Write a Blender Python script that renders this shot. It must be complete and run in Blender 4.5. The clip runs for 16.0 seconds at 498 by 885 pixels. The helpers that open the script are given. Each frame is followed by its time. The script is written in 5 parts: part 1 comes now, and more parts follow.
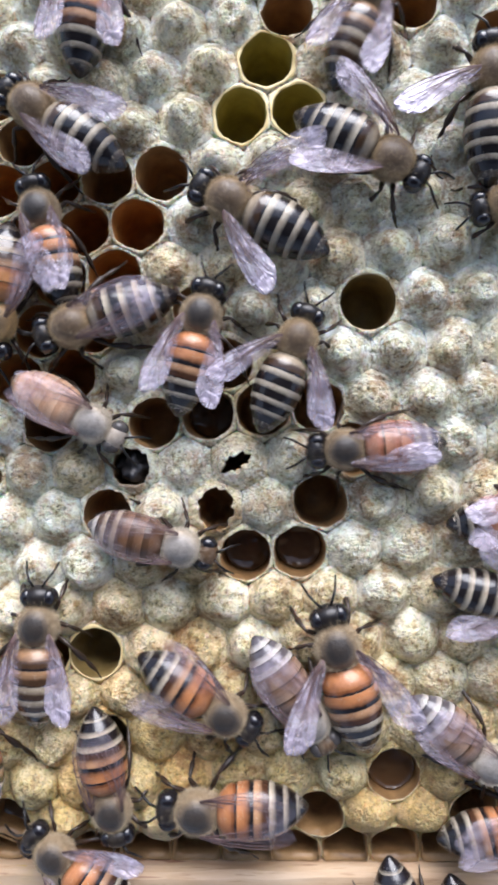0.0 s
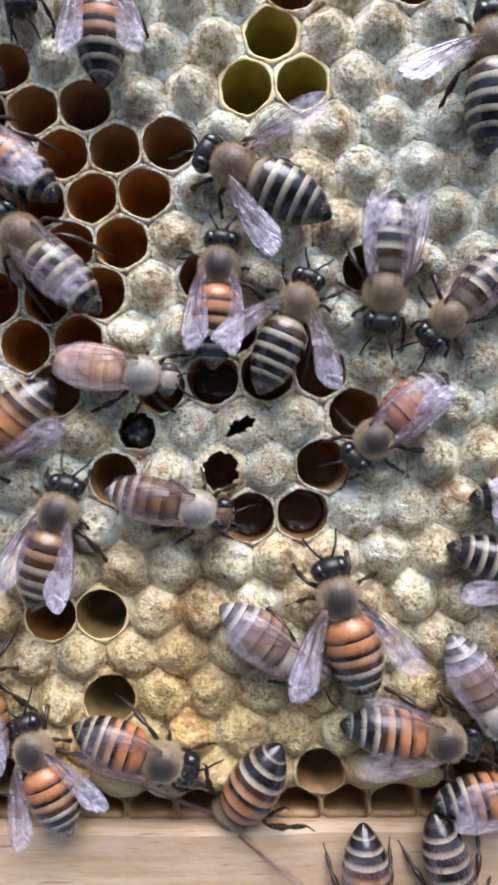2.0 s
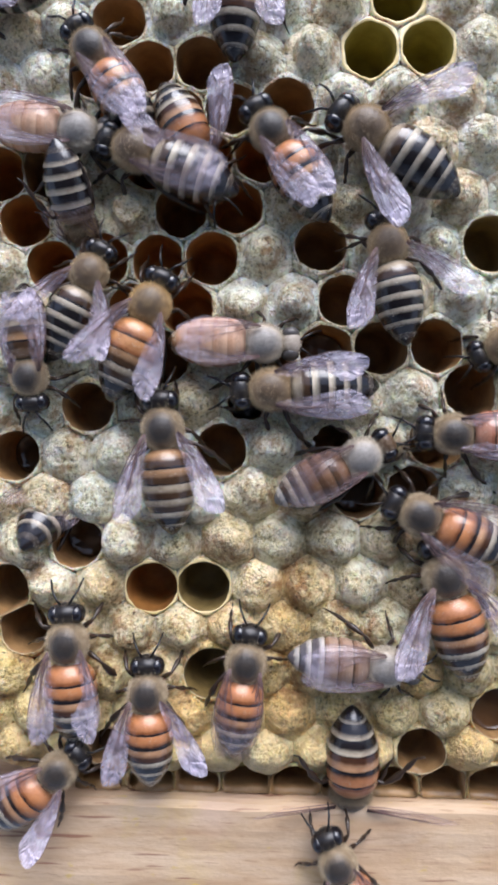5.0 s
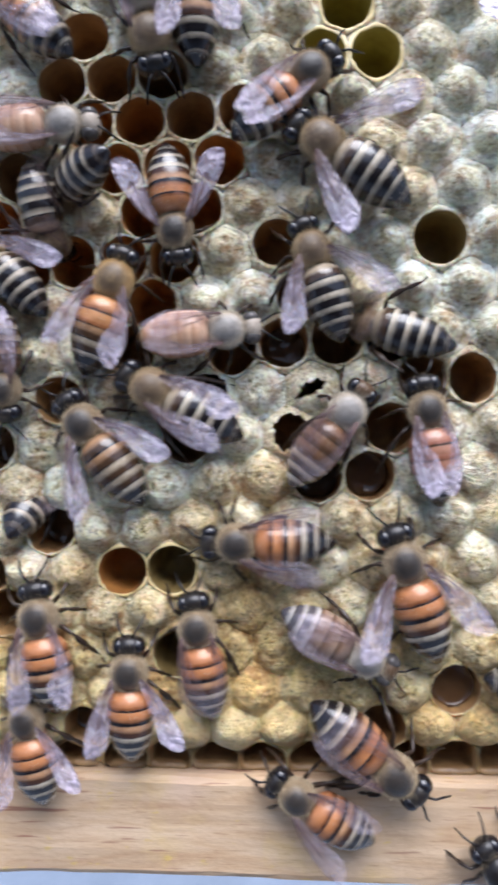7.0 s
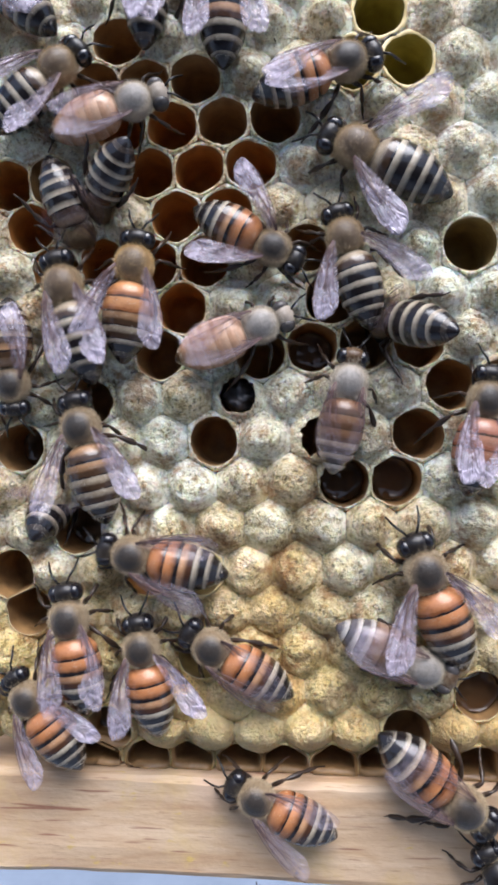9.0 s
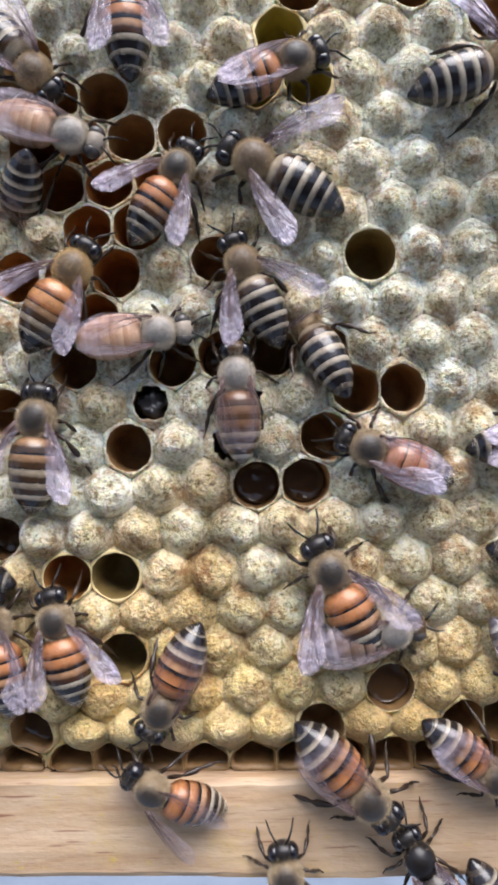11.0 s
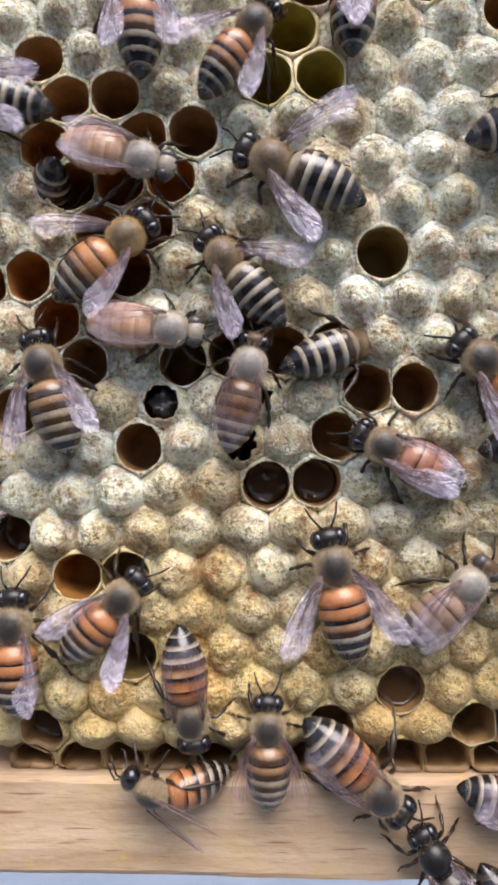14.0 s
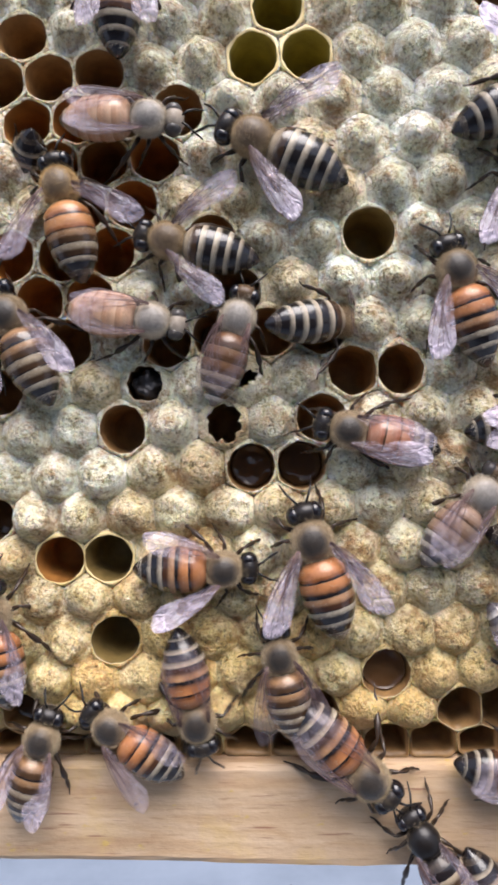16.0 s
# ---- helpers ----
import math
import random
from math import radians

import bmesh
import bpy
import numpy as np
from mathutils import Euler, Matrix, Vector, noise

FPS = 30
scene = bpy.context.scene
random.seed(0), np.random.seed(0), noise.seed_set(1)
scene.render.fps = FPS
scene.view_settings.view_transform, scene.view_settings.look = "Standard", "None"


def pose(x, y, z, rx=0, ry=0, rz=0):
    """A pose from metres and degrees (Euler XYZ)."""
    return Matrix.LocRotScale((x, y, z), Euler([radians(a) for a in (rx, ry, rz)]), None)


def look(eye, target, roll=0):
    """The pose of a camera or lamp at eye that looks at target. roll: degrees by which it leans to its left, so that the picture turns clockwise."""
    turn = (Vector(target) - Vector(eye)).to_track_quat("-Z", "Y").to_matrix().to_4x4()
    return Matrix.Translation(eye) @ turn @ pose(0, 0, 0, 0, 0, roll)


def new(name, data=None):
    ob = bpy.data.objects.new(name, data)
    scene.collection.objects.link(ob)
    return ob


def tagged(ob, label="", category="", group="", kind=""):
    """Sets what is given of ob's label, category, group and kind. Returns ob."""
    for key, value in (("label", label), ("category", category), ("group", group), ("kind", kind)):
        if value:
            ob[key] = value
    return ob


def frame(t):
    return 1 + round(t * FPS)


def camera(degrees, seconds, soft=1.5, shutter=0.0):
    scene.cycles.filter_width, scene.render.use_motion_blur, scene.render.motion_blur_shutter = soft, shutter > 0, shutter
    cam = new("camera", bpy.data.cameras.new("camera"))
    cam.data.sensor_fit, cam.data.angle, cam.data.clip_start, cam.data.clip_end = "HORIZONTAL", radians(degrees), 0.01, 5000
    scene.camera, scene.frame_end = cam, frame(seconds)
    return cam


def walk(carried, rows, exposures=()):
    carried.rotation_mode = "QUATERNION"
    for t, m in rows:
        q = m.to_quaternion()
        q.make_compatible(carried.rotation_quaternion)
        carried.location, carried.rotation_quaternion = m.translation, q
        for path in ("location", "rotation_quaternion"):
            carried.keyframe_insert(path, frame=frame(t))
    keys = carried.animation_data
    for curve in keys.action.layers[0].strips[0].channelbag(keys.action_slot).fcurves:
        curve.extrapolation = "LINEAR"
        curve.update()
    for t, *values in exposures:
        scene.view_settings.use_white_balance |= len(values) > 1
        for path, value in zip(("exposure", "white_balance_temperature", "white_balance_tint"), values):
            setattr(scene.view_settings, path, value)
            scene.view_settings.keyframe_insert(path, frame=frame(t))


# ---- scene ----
# ---- camera and its way (metres; the comb is upright, its face in the plane y = 0) ----
cam = camera(40.0, 16.0, soft=3.2, shutter=0.7)
PATH = [
    (0, (0.00410, -0.06928, 0.00697), (0.00135, 0.00067, 0.00703), -0.92),
    (0.5, (0.00322, -0.06920, 0.00625), (-0.00030, 0.00071, 0.00670), -0.69),
    (1, (0.00283, -0.06957, 0.00573), (0.00037, 0.00039, 0.00583), -0.65),
    (1.5, (0.00169, -0.07020, 0.00465), (-0.00020, -0.00022, 0.00496), -0.68),
    (2, (0.00223, -0.07084, 0.00328), (0.00091, -0.00085, 0.00341), -0.75),
    (2.5, (0.00245, -0.07219, 0.00282), (0.00075, -0.00221, 0.00321), -0.68),
    (3, (0.00300, -0.07348, 0.00297), (0.00124, -0.00350, 0.00318), -0.69),
    (3.5, (0.00258, -0.07334, 0.00247), (0.00036, -0.00338, 0.00321), -0.64),
    (4, (0.00117, -0.07391, 0.00375), (-0.00133, -0.00395, 0.00415), -0.22),
    (4.5, (-0.00754, -0.07031, 0.00391), (-0.00896, -0.00033, 0.00251), 0.93),
    (4.7, (-0.00912, -0.06935, 0.00311), (-0.01022, 0.00063, 0.00172), 1.12),
    (6.8, (-0.00635, -0.07271, -0.00018), (-0.00939, -0.00278, -0.00057), 0.14),
    (7, (-0.00325, -0.07271, -0.00018), (-0.00629, -0.00278, -0.00057), 0.14),
    (7.5, (-0.00066, -0.07458, 0.00059), (-0.00593, -0.00478, 0.00041), -0.06),
    (8, (-0.00189, -0.07432, 0.00096), (-0.00648, -0.00447, 0.00076), 0.36),
    (8.5, (-0.00616, -0.07343, 0.00156), (-0.00846, -0.00347, 0.00067), 0.67),
    (9, (-0.00531, -0.07314, -0.00010), (-0.00916, -0.00324, -0.00023), 0.89),
    (9.5, (-0.00449, -0.07181, 0.00039), (-0.00907, -0.00197, -0.00068), 0.55),
    (10, (-0.00264, -0.07327, -0.00174), (-0.00356, -0.00327, -0.00116), 0.22),
    (10.2, (-0.00198, -0.07377, -0.00094), (-0.00214, -0.00377, -0.00015), -0.21),
    (12.3, (0.00279, -0.07630, 0.00008), (0.00149, -0.00631, 0.00064), -0.55),
    (12.5, (0.00195, -0.07601, 0.00027), (0.00035, -0.00603, 0.00082), -0.35),
    (13, (0.00261, -0.07547, 0.00016), (0.00051, -0.00551, 0.00068), -0.25),
    (13.5, (0.00104, -0.07509, -0.00002), (-0.00058, -0.00511, 0.00047), -0.15),
    (14, (0.00108, -0.07486, -0.00004), (-0.00089, -0.00488, 0.00031), -0.14),
    (14.5, (0.00000, -0.07410, 0.00000), (-0.00170, -0.00413, 0.00044), 0.02),
    (15, (0.00071, -0.07364, -0.00084), (-0.00093, -0.00366, -0.00045), 0.10),
    (15.5, (0.00323, -0.07317, -0.00199), (0.00149, -0.00320, -0.00176), -0.09),
    (16, (0.00241, -0.07418, -0.00190), (0.00072, -0.00421, -0.00163), -0.07),
]
TONE = [(0, 0.37, 5900, 13), (4.5, 0.26, 5820, 13), (7, 0.32, 5780, 12), (10, 0.26, 6050, 12), (13, 0.24, 6380, 14), (16, 0.27, 6450, 14)]
walk(cam, [(t, look(eye, target, roll)) for t, eye, target, roll in PATH], TONE)

# ---- light: bright overcast day, soft sun from above and behind the camera ----
sky_world = bpy.data.worlds.new("overcast_sky")
scene.world = sky_world
sky_world.use_nodes = True
wn = sky_world.node_tree
sky = wn.nodes.new("ShaderNodeTexSky")
sky.sky_type, sky.sun_disc = "NISHITA", False
sky.sun_elevation, sky.sun_rotation = radians(64), radians(164)
sky.air_density, sky.dust_density, sky.ozone_density = 1.0, 3.0, 1.0
wn.nodes["Background"].inputs["Strength"].default_value = 0.15
wn.links.new(sky.outputs[0], wn.nodes["Background"].inputs["Color"])
sun_data = bpy.data.lights.new("soft_sun", "SUN")
sun_data.energy, sun_data.angle, sun_data.color = 4.8, radians(52), (1.0, 0.97, 0.94)
sun = new("soft_sun", sun_data)
sun.matrix_world = look((0.16, -0.56, 1.2), (0, 0, 0))

MM = 0.001
rng = np.random.default_rng(7)


# ---- materials ----
def material(name, rough=0.6, metal=0.0, coat=0.0):
    m = bpy.data.materials.new(name)
    m.use_nodes = True
    b = m.node_tree.nodes["Principled BSDF"]
    b.inputs["Roughness"].default_value, b.inputs["Metallic"].default_value = rough, metal
    b.inputs["Coat Weight"].default_value = coat
    return m, m.node_tree, b


def node(nt, kind, **values):
    n = nt.nodes.new(kind)
    for key, v in values.items():
        n.inputs[key].default_value = v
    return n


def coords(nt, scale=(1, 1, 1), source="Object"):
    tc, mp = nt.nodes.new("ShaderNodeTexCoord"), nt.nodes.new("ShaderNodeMapping")
    mp.inputs["Scale"].default_value = scale
    nt.links.new(tc.outputs[source], mp.inputs["Vector"])
    return mp.outputs[0]


def noise_tex(nt, vec, scale, detail=4.0, rough=0.6):
    n = node(nt, "ShaderNodeTexNoise", Scale=scale, Detail=detail, Roughness=rough)
    nt.links.new(vec, n.inputs["Vector"])
    return n.outputs["Fac"]


def ramp(nt, fac, stops):
    r = nt.nodes.new("ShaderNodeValToRGB")
    e = r.color_ramp.elements
    while len(e) < len(stops):
        e.new(0.5)
    for k, (p, c) in zip(e, stops):
        k.position, k.color = p, (*c, 1) if len(c) == 3 else c
    nt.links.new(fac, r.inputs["Fac"])
    return r.outputs["Color"]


def mixed(nt, fac, a, b, how="MIX"):
    m = nt.nodes.new("ShaderNodeMix")
    m.data_type, m.blend_type = "RGBA", how
    for slot, v in ((0, fac), (6, a), (7, b)):
        if isinstance(v, (int, float)):
            m.inputs[slot].default_value = v
        elif isinstance(v, tuple):
            m.inputs[slot].default_value = (*v, 1)
        else:
            nt.links.new(v, m.inputs[slot])
    return m.outputs[2]


def maths(nt, op, a, b=0.0, clamp=False):
    m = nt.nodes.new("ShaderNodeMath")
    m.operation, m.use_clamp = op, clamp
    for slot, v in ((0, a), (1, b)):
        if isinstance(v, (int, float)):
            m.inputs[slot].default_value = v
        else:
            nt.links.new(v, m.inputs[slot])
    return m.outputs[0]


def bump(nt, b, height, strength, distance):
    n = node(nt, "ShaderNodeBump", Strength=strength, Distance=distance)
    nt.links.new(height, n.inputs["Height"])
    nt.links.new(n.outputs[0], b.inputs["Normal"])


def wax_material():
    """Old brood capping: rough mottled crowns, smoother pale wax between them; yellower new wax near the bottom bar.
    The colour also dims downwards, painting in the light's falloff from the top.
    """
    m, nt, b = material("capping_wax", 0.5)
    v = coords(nt)
    z = nt.nodes.new("ShaderNodeSeparateXYZ")
    nt.links.new(v, z.inputs[0])
    rnd = nt.nodes.new("ShaderNodeObjectInfo").outputs["Random"]
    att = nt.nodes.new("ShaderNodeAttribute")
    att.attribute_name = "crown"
    big, mid = noise_tex(nt, v, 60, 3), noise_tex(nt, v, 560, 6, 0.75)
    fine, grit = noise_tex(nt, v, 2300, 4, 0.7), noise_tex(nt, v, 4600, 2, 0.6)
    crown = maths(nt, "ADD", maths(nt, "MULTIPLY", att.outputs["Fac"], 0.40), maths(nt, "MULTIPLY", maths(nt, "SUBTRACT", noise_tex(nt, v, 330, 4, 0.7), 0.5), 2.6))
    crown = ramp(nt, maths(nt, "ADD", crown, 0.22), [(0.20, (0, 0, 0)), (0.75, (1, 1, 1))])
    rough = ramp(nt, noise_tex(nt, v, 1000, 7, 0.80), [(0.33, (0.14, 0.10, 0.05)), (0.42, (0.50, 0.42, 0.25)), (0.49, (0.90, 0.83, 0.60)), (0.57, (1.0, 0.98, 0.88))])
    smooth = ramp(nt, mid, [(0.31, (0.29, 0.21, 0.11)), (0.42, (0.74, 0.67, 0.49)), (0.53, (1.0, 0.98, 0.90))])
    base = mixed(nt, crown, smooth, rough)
    patch = ramp(nt, noise_tex(nt, v, 150, 4), [(0.46, (0, 0, 0)), (0.60, (1, 1, 1))])
    grey = ramp(nt, noise_tex(nt, v, 1500, 6, 0.78), [(0.42, (0.98, 1.0, 1.03)), (0.55, (0.46, 0.51, 0.54))])
    base = mixed(nt, maths(nt, "MULTIPLY", patch, 0.5), base, grey, "MULTIPLY")
    # height mask: yellower low wax, and a painted falloff of light
    warm_falloff = maths(nt, "ADD", maths(nt, "MULTIPLY", z.outputs[2], -38.0), maths(nt, "MULTIPLY", maths(nt, "SUBTRACT", big, 0.5), 1.6))
    warm_falloff = ramp(nt, maths(nt, "SUBTRACT", warm_falloff, 0.06), [(0.05, (0, 0, 0)), (0.95, (1, 1, 1))])
    base = mixed(nt, maths(nt, "ADD", maths(nt, "MULTIPLY", warm_falloff, 0.80), 0.03), base, (0.94, 0.70, 0.33), "MULTIPLY")
    fresh = maths(nt, "ADD", maths(nt, "MULTIPLY", maths(nt, "ADD", z.outputs[2], 0.0255), -150.0), maths(nt, "MULTIPLY", maths(nt, "SUBTRACT", noise_tex(nt, v, 130, 3), 0.5), 3.0), True)
    base = mixed(nt, maths(nt, "MULTIPLY", fresh, 0.65), base, (0.84, 0.70, 0.45))
    old = maths(nt, "SUBTRACT", 1.0, maths(nt, "MULTIPLY", fresh, 0.75))
    stain = ramp(nt, noise_tex(nt, v, 260, 7, 0.82), [(0.495, (0, 0, 0)), (0.61, (1, 1, 1))])
    base = mixed(nt, maths(nt, "MULTIPLY", maths(nt, "MULTIPLY", stain, old), maths(nt, "ADD", maths(nt, "MULTIPLY", warm_falloff, 0.12), 0.72)), base, (0.34, 0.155, 0.05))
    pores = ramp(nt, fine, [(0.38, (0.12, 0.12, 0.09)), (0.45, (1, 1, 1))])
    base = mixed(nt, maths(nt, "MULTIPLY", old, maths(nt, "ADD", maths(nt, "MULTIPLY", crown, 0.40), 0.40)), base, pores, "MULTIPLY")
    dirt_and_dimming = ramp(nt, noise_tex(nt, v, 90, 5, 0.65), [(0.40, (1.05, 1.05, 1.03)), (0.54, (0.93, 0.90, 0.80)), (0.68, (0.58, 0.51, 0.38))])
    # blotchy dirt, weighted downwards to paint the top of the comb as brighter lit
    base = mixed(nt, maths(nt, "ADD", maths(nt, "MULTIPLY", warm_falloff, 0.6), 0.3), base, dirt_and_dimming, "MULTIPLY")
    tint = ramp(nt, rnd, [(0.0, (0.88, 0.80, 0.65)), (0.3, (0.92, 0.91, 0.83)), (0.55, (0.89, 0.93, 0.93)), (0.8, (0.78, 0.81, 0.77)), (1.0, (0.92, 0.88, 0.78))])
    base = mixed(nt, 1.0, base, tint, "MULTIPLY")
    nt.links.new(base, b.inputs["Base Color"])
    relief = maths(nt, "ADD", mid, maths(nt, "ADD", maths(nt, "MULTIPLY", fine, 0.4), maths(nt, "MULTIPLY", grit, 0.15)))
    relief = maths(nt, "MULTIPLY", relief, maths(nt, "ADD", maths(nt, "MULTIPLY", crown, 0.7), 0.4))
    bump(nt, b, relief, 1.0, 0.0008)
    b.inputs["Subsurface Weight"].default_value = 0.4
    b.inputs["Subsurface Radius"].default_value = (1.0, 0.62, 0.28)
    b.inputs["Subsurface Scale"].default_value = 0.0009
    return m


def cell_material(name, dark, light):
    m, nt, b = material(name, 0.42)
    v = coords(nt)
    n = noise_tex(nt, v, 380, 4)
    nt.links.new(ramp(nt, n, [(0.3, dark), (0.7, light)]), b.inputs["Base Color"])
    bump(nt, b, noise_tex(nt, v, 900, 3), 0.3, 0.0002)
    return m


def wood_material():
    m, nt, b = material("pale_pine", 0.62)
    v = coords(nt, (22, 130, 130))
    w = coords(nt)
    grain = noise_tex(nt, v, 3.0, 5, 0.6)
    streak = noise_tex(nt, coords(nt, (60, 900, 900)), 1.0, 4)
    col = ramp(nt, grain, [(0.30, (0.51, 0.34, 0.20)), (0.5, (0.60, 0.425, 0.265)), (0.7, (0.66, 0.495, 0.335))])
    col = mixed(nt, 0.2, col, ramp(nt, streak, [(0.35, (0.6, 0.45, 0.33)), (0.6, (1, 1, 1))]), "MULTIPLY")
    blot = ramp(nt, noise_tex(nt, w, 55, 3), [(0.55, (0, 0, 0)), (0.75, (1, 1, 1))])
    col = mixed(nt, maths(nt, "MULTIPLY", blot, 0.5), col, (0.66, 0.43, 0.35))
    fleck = ramp(nt, noise_tex(nt, coords(nt, (260, 2600, 2600)), 1.0, 3, 0.6), [(0.30, (0.55, 0.42, 0.32)), (0.40, (1, 1, 1))])
    col = mixed(nt, 0.5, col, fleck, "MULTIPLY")
    ring = ramp(nt, noise_tex(nt, coords(nt, (9, 70, 70)), 4.0, 2), [(0.46, (1, 1, 1)), (0.50, (0.80, 0.68, 0.56)), (0.54, (1, 1, 1))])
    col = mixed(nt, 0.4, col, ring, "MULTIPLY")
    z = nt.nodes.new("ShaderNodeSeparateXYZ")
    nt.links.new(w, z.inputs[0])
    edge = ramp(nt, maths(nt, "ADD", maths(nt, "MULTIPLY", maths(nt, "ABSOLUTE", maths(nt, "ADD", z.outputs[2], 0.0417)), 180.0), maths(nt, "MULTIPLY", noise_tex(nt, w, 220, 5), 0.55)), [(1.0, (0, 0, 0)), (1.12, (1, 1, 1))])
    col = mixed(nt, maths(nt, "MULTIPLY", edge, 0.7), col, (0.62, 0.40, 0.09))
    smear = ramp(nt, noise_tex(nt, w, 95, 5, 0.7), [(0.54, (0, 0, 0)), (0.66, (1, 1, 1))])
    col = mixed(nt, maths(nt, "MULTIPLY", smear, 0.28), col, (0.66, 0.46, 0.14))
    dash = ramp(nt, noise_tex(nt, coords(nt, (110, 1700, 1700)), 1.0, 2, 0.5), [(0.66, (0, 0, 0)), (0.71, (1, 1, 1))])
    col = mixed(nt, maths(nt, "MULTIPLY", dash, 0.75), col, (0.24, 0.085, 0.05))
    speck = ramp(nt, noise_tex(nt, coords(nt, (420, 800, 800)), 1.0, 3, 0.6), [(0.66, (0, 0, 0)), (0.72, (1, 1, 1))])
    col = mixed(nt, maths(nt, "MULTIPLY", speck, 0.6), col, (0.62, 0.44, 0.10))
    nt.links.new(col, b.inputs["Base Color"])
    bump(nt, b, maths(nt, "ADD", streak, noise_tex(nt, coords(nt, (700, 1500, 1500)), 1.0, 4)), 0.25, 0.0003)
    return m


def ground_material():
    m, nt, b = material("pale_concrete", 0.8)
    v = coords(nt)
    nt.links.new(ramp(nt, noise_tex(nt, v, 6, 6), [(0.3, (0.14, 0.17, 0.215)), (0.7, (0.19, 0.225, 0.28))]), b.inputs["Base Color"])
    return m


# dark surface of the added slab that blocks sky behind the camera
def blocker_material():
    m, nt, b = material("dark_sky_blocker", 0.85)
    v = coords(nt)
    nt.links.new(ramp(nt, noise_tex(nt, v, 9, 6), [(0.3, (0.08, 0.075, 0.066)), (0.7, (0.15, 0.14, 0.12))]), b.inputs["Base Color"])
    bump(nt, b, noise_tex(nt, v, 60, 4), 0.4, 0.004)
    return m


def chitin(name, base, rough=0.35, speck=0.5):
    m, nt, b = material(name, rough, coat=0.06)
    b.inputs["Specular IOR Level"].default_value = 0.35
    v = coords(nt)
    lo = tuple(c * speck for c in base)
    nt.links.new(ramp(nt, noise_tex(nt, v, 700, 4), [(0.3, lo), (0.65, base)]), b.inputs["Base Color"])
    bump(nt, b, noise_tex(nt, v, 2500, 2), 0.2, 0.0001)
    return m


def thorax_material(name, centre, side):
    """Dark velvety shield on the back of the thorax, paler down on its flanks."""
    m, nt, b = material(name, 0.40)
    b.inputs["Specular IOR Level"].default_value = 0.4
    b.inputs["Sheen Weight"].default_value = 0.12
    x = nt.nodes.new("ShaderNodeSeparateXYZ")
    nt.links.new(coords(nt, source="Generated"), x.inputs[0])
    o = coords(nt)
    dx, dy = maths(nt, "SUBTRACT", x.outputs[0], 0.52), maths(nt, "SUBTRACT", x.outputs[1], 0.5)
    r = maths(nt, "SQRT", maths(nt, "ADD", maths(nt, "MULTIPLY", dx, dx), maths(nt, "MULTIPLY", dy, dy)))
    r = maths(nt, "ADD", r, maths(nt, "MULTIPLY", maths(nt, "SUBTRACT", noise_tex(nt, o, 1400, 5, 0.7), 0.5), 0.16))
    col = ramp(nt, r, [(0.24, centre), (0.36, tuple(0.62 * c + 0.38 * d for c, d in zip(centre, side))), (0.46, side)])
    col = mixed(nt, 0.45, col, ramp(nt, noise_tex(nt, o, 2600, 4, 0.7), [(0.36, (0.4, 0.36, 0.32)), (0.6, (1, 1, 1))]), "MULTIPLY")
    nt.links.new(col, b.inputs["Base Color"])
    bump(nt, b, noise_tex(nt, o, 3400, 3, 0.7), 0.5, 0.00015)
    return m


def band_material(name, front, rear, edge, split=0.45, gloss=0.45):
    """One plate of the abdomen: hair-grey or coloured at its front, dark and shiny towards its rear edge."""
    m, nt, b = material(name, 0.34, coat=0.5)
    b.inputs["Specular IOR Level"].default_value = 0.38
    b.inputs["Coat Roughness"].default_value = 0.12
    v = coords(nt, source="Generated")
    x = nt.nodes.new("ShaderNodeSeparateXYZ")
    nt.links.new(v, x.inputs[0])
    o = coords(nt)
    wave = maths(nt, "MULTIPLY", maths(nt, "SUBTRACT", noise_tex(nt, o, 300, 2), 0.5), 0.26)
    fac = maths(nt, "ADD", maths(nt, "ADD", x.outputs[0], wave), maths(nt, "MULTIPLY", maths(nt, "SUBTRACT", noise_tex(nt, o, 1800, 3), 0.5), 0.16))
    mid = tuple(0.55 * f + 0.45 * r for f, r in zip(front, rear))
    col = ramp(nt, fac, [(0.02, edge), (0.12, rear), (max(split - 0.1, 0.14), rear), (split + 0.08, mid), (split + 0.22, tuple(0.9 * c for c in front)), (0.80, front), (0.97, tuple(0.6 * c for c in front))])
    col = mixed(nt, 0.7, col, ramp(nt, noise_tex(nt, coords(nt, (1.6, 0.8, 0.8)), 520, 6, 0.72), [(0.34, (0.48, 0.37, 0.31)), (0.50, (0.95, 0.92, 0.88)), (0.62, (1.12, 1.10, 1.05))]), "MULTIPLY")
    nt.links.new(col, b.inputs["Base Color"])
    nt.links.new(ramp(nt, fac, [(split - 0.05, (0.20,) * 3), (split + 0.1, (gloss,) * 3)]), b.inputs["Roughness"])
    bump(nt, b, noise_tex(nt, o, 3000, 2), 0.3, 0.0001)
    return m


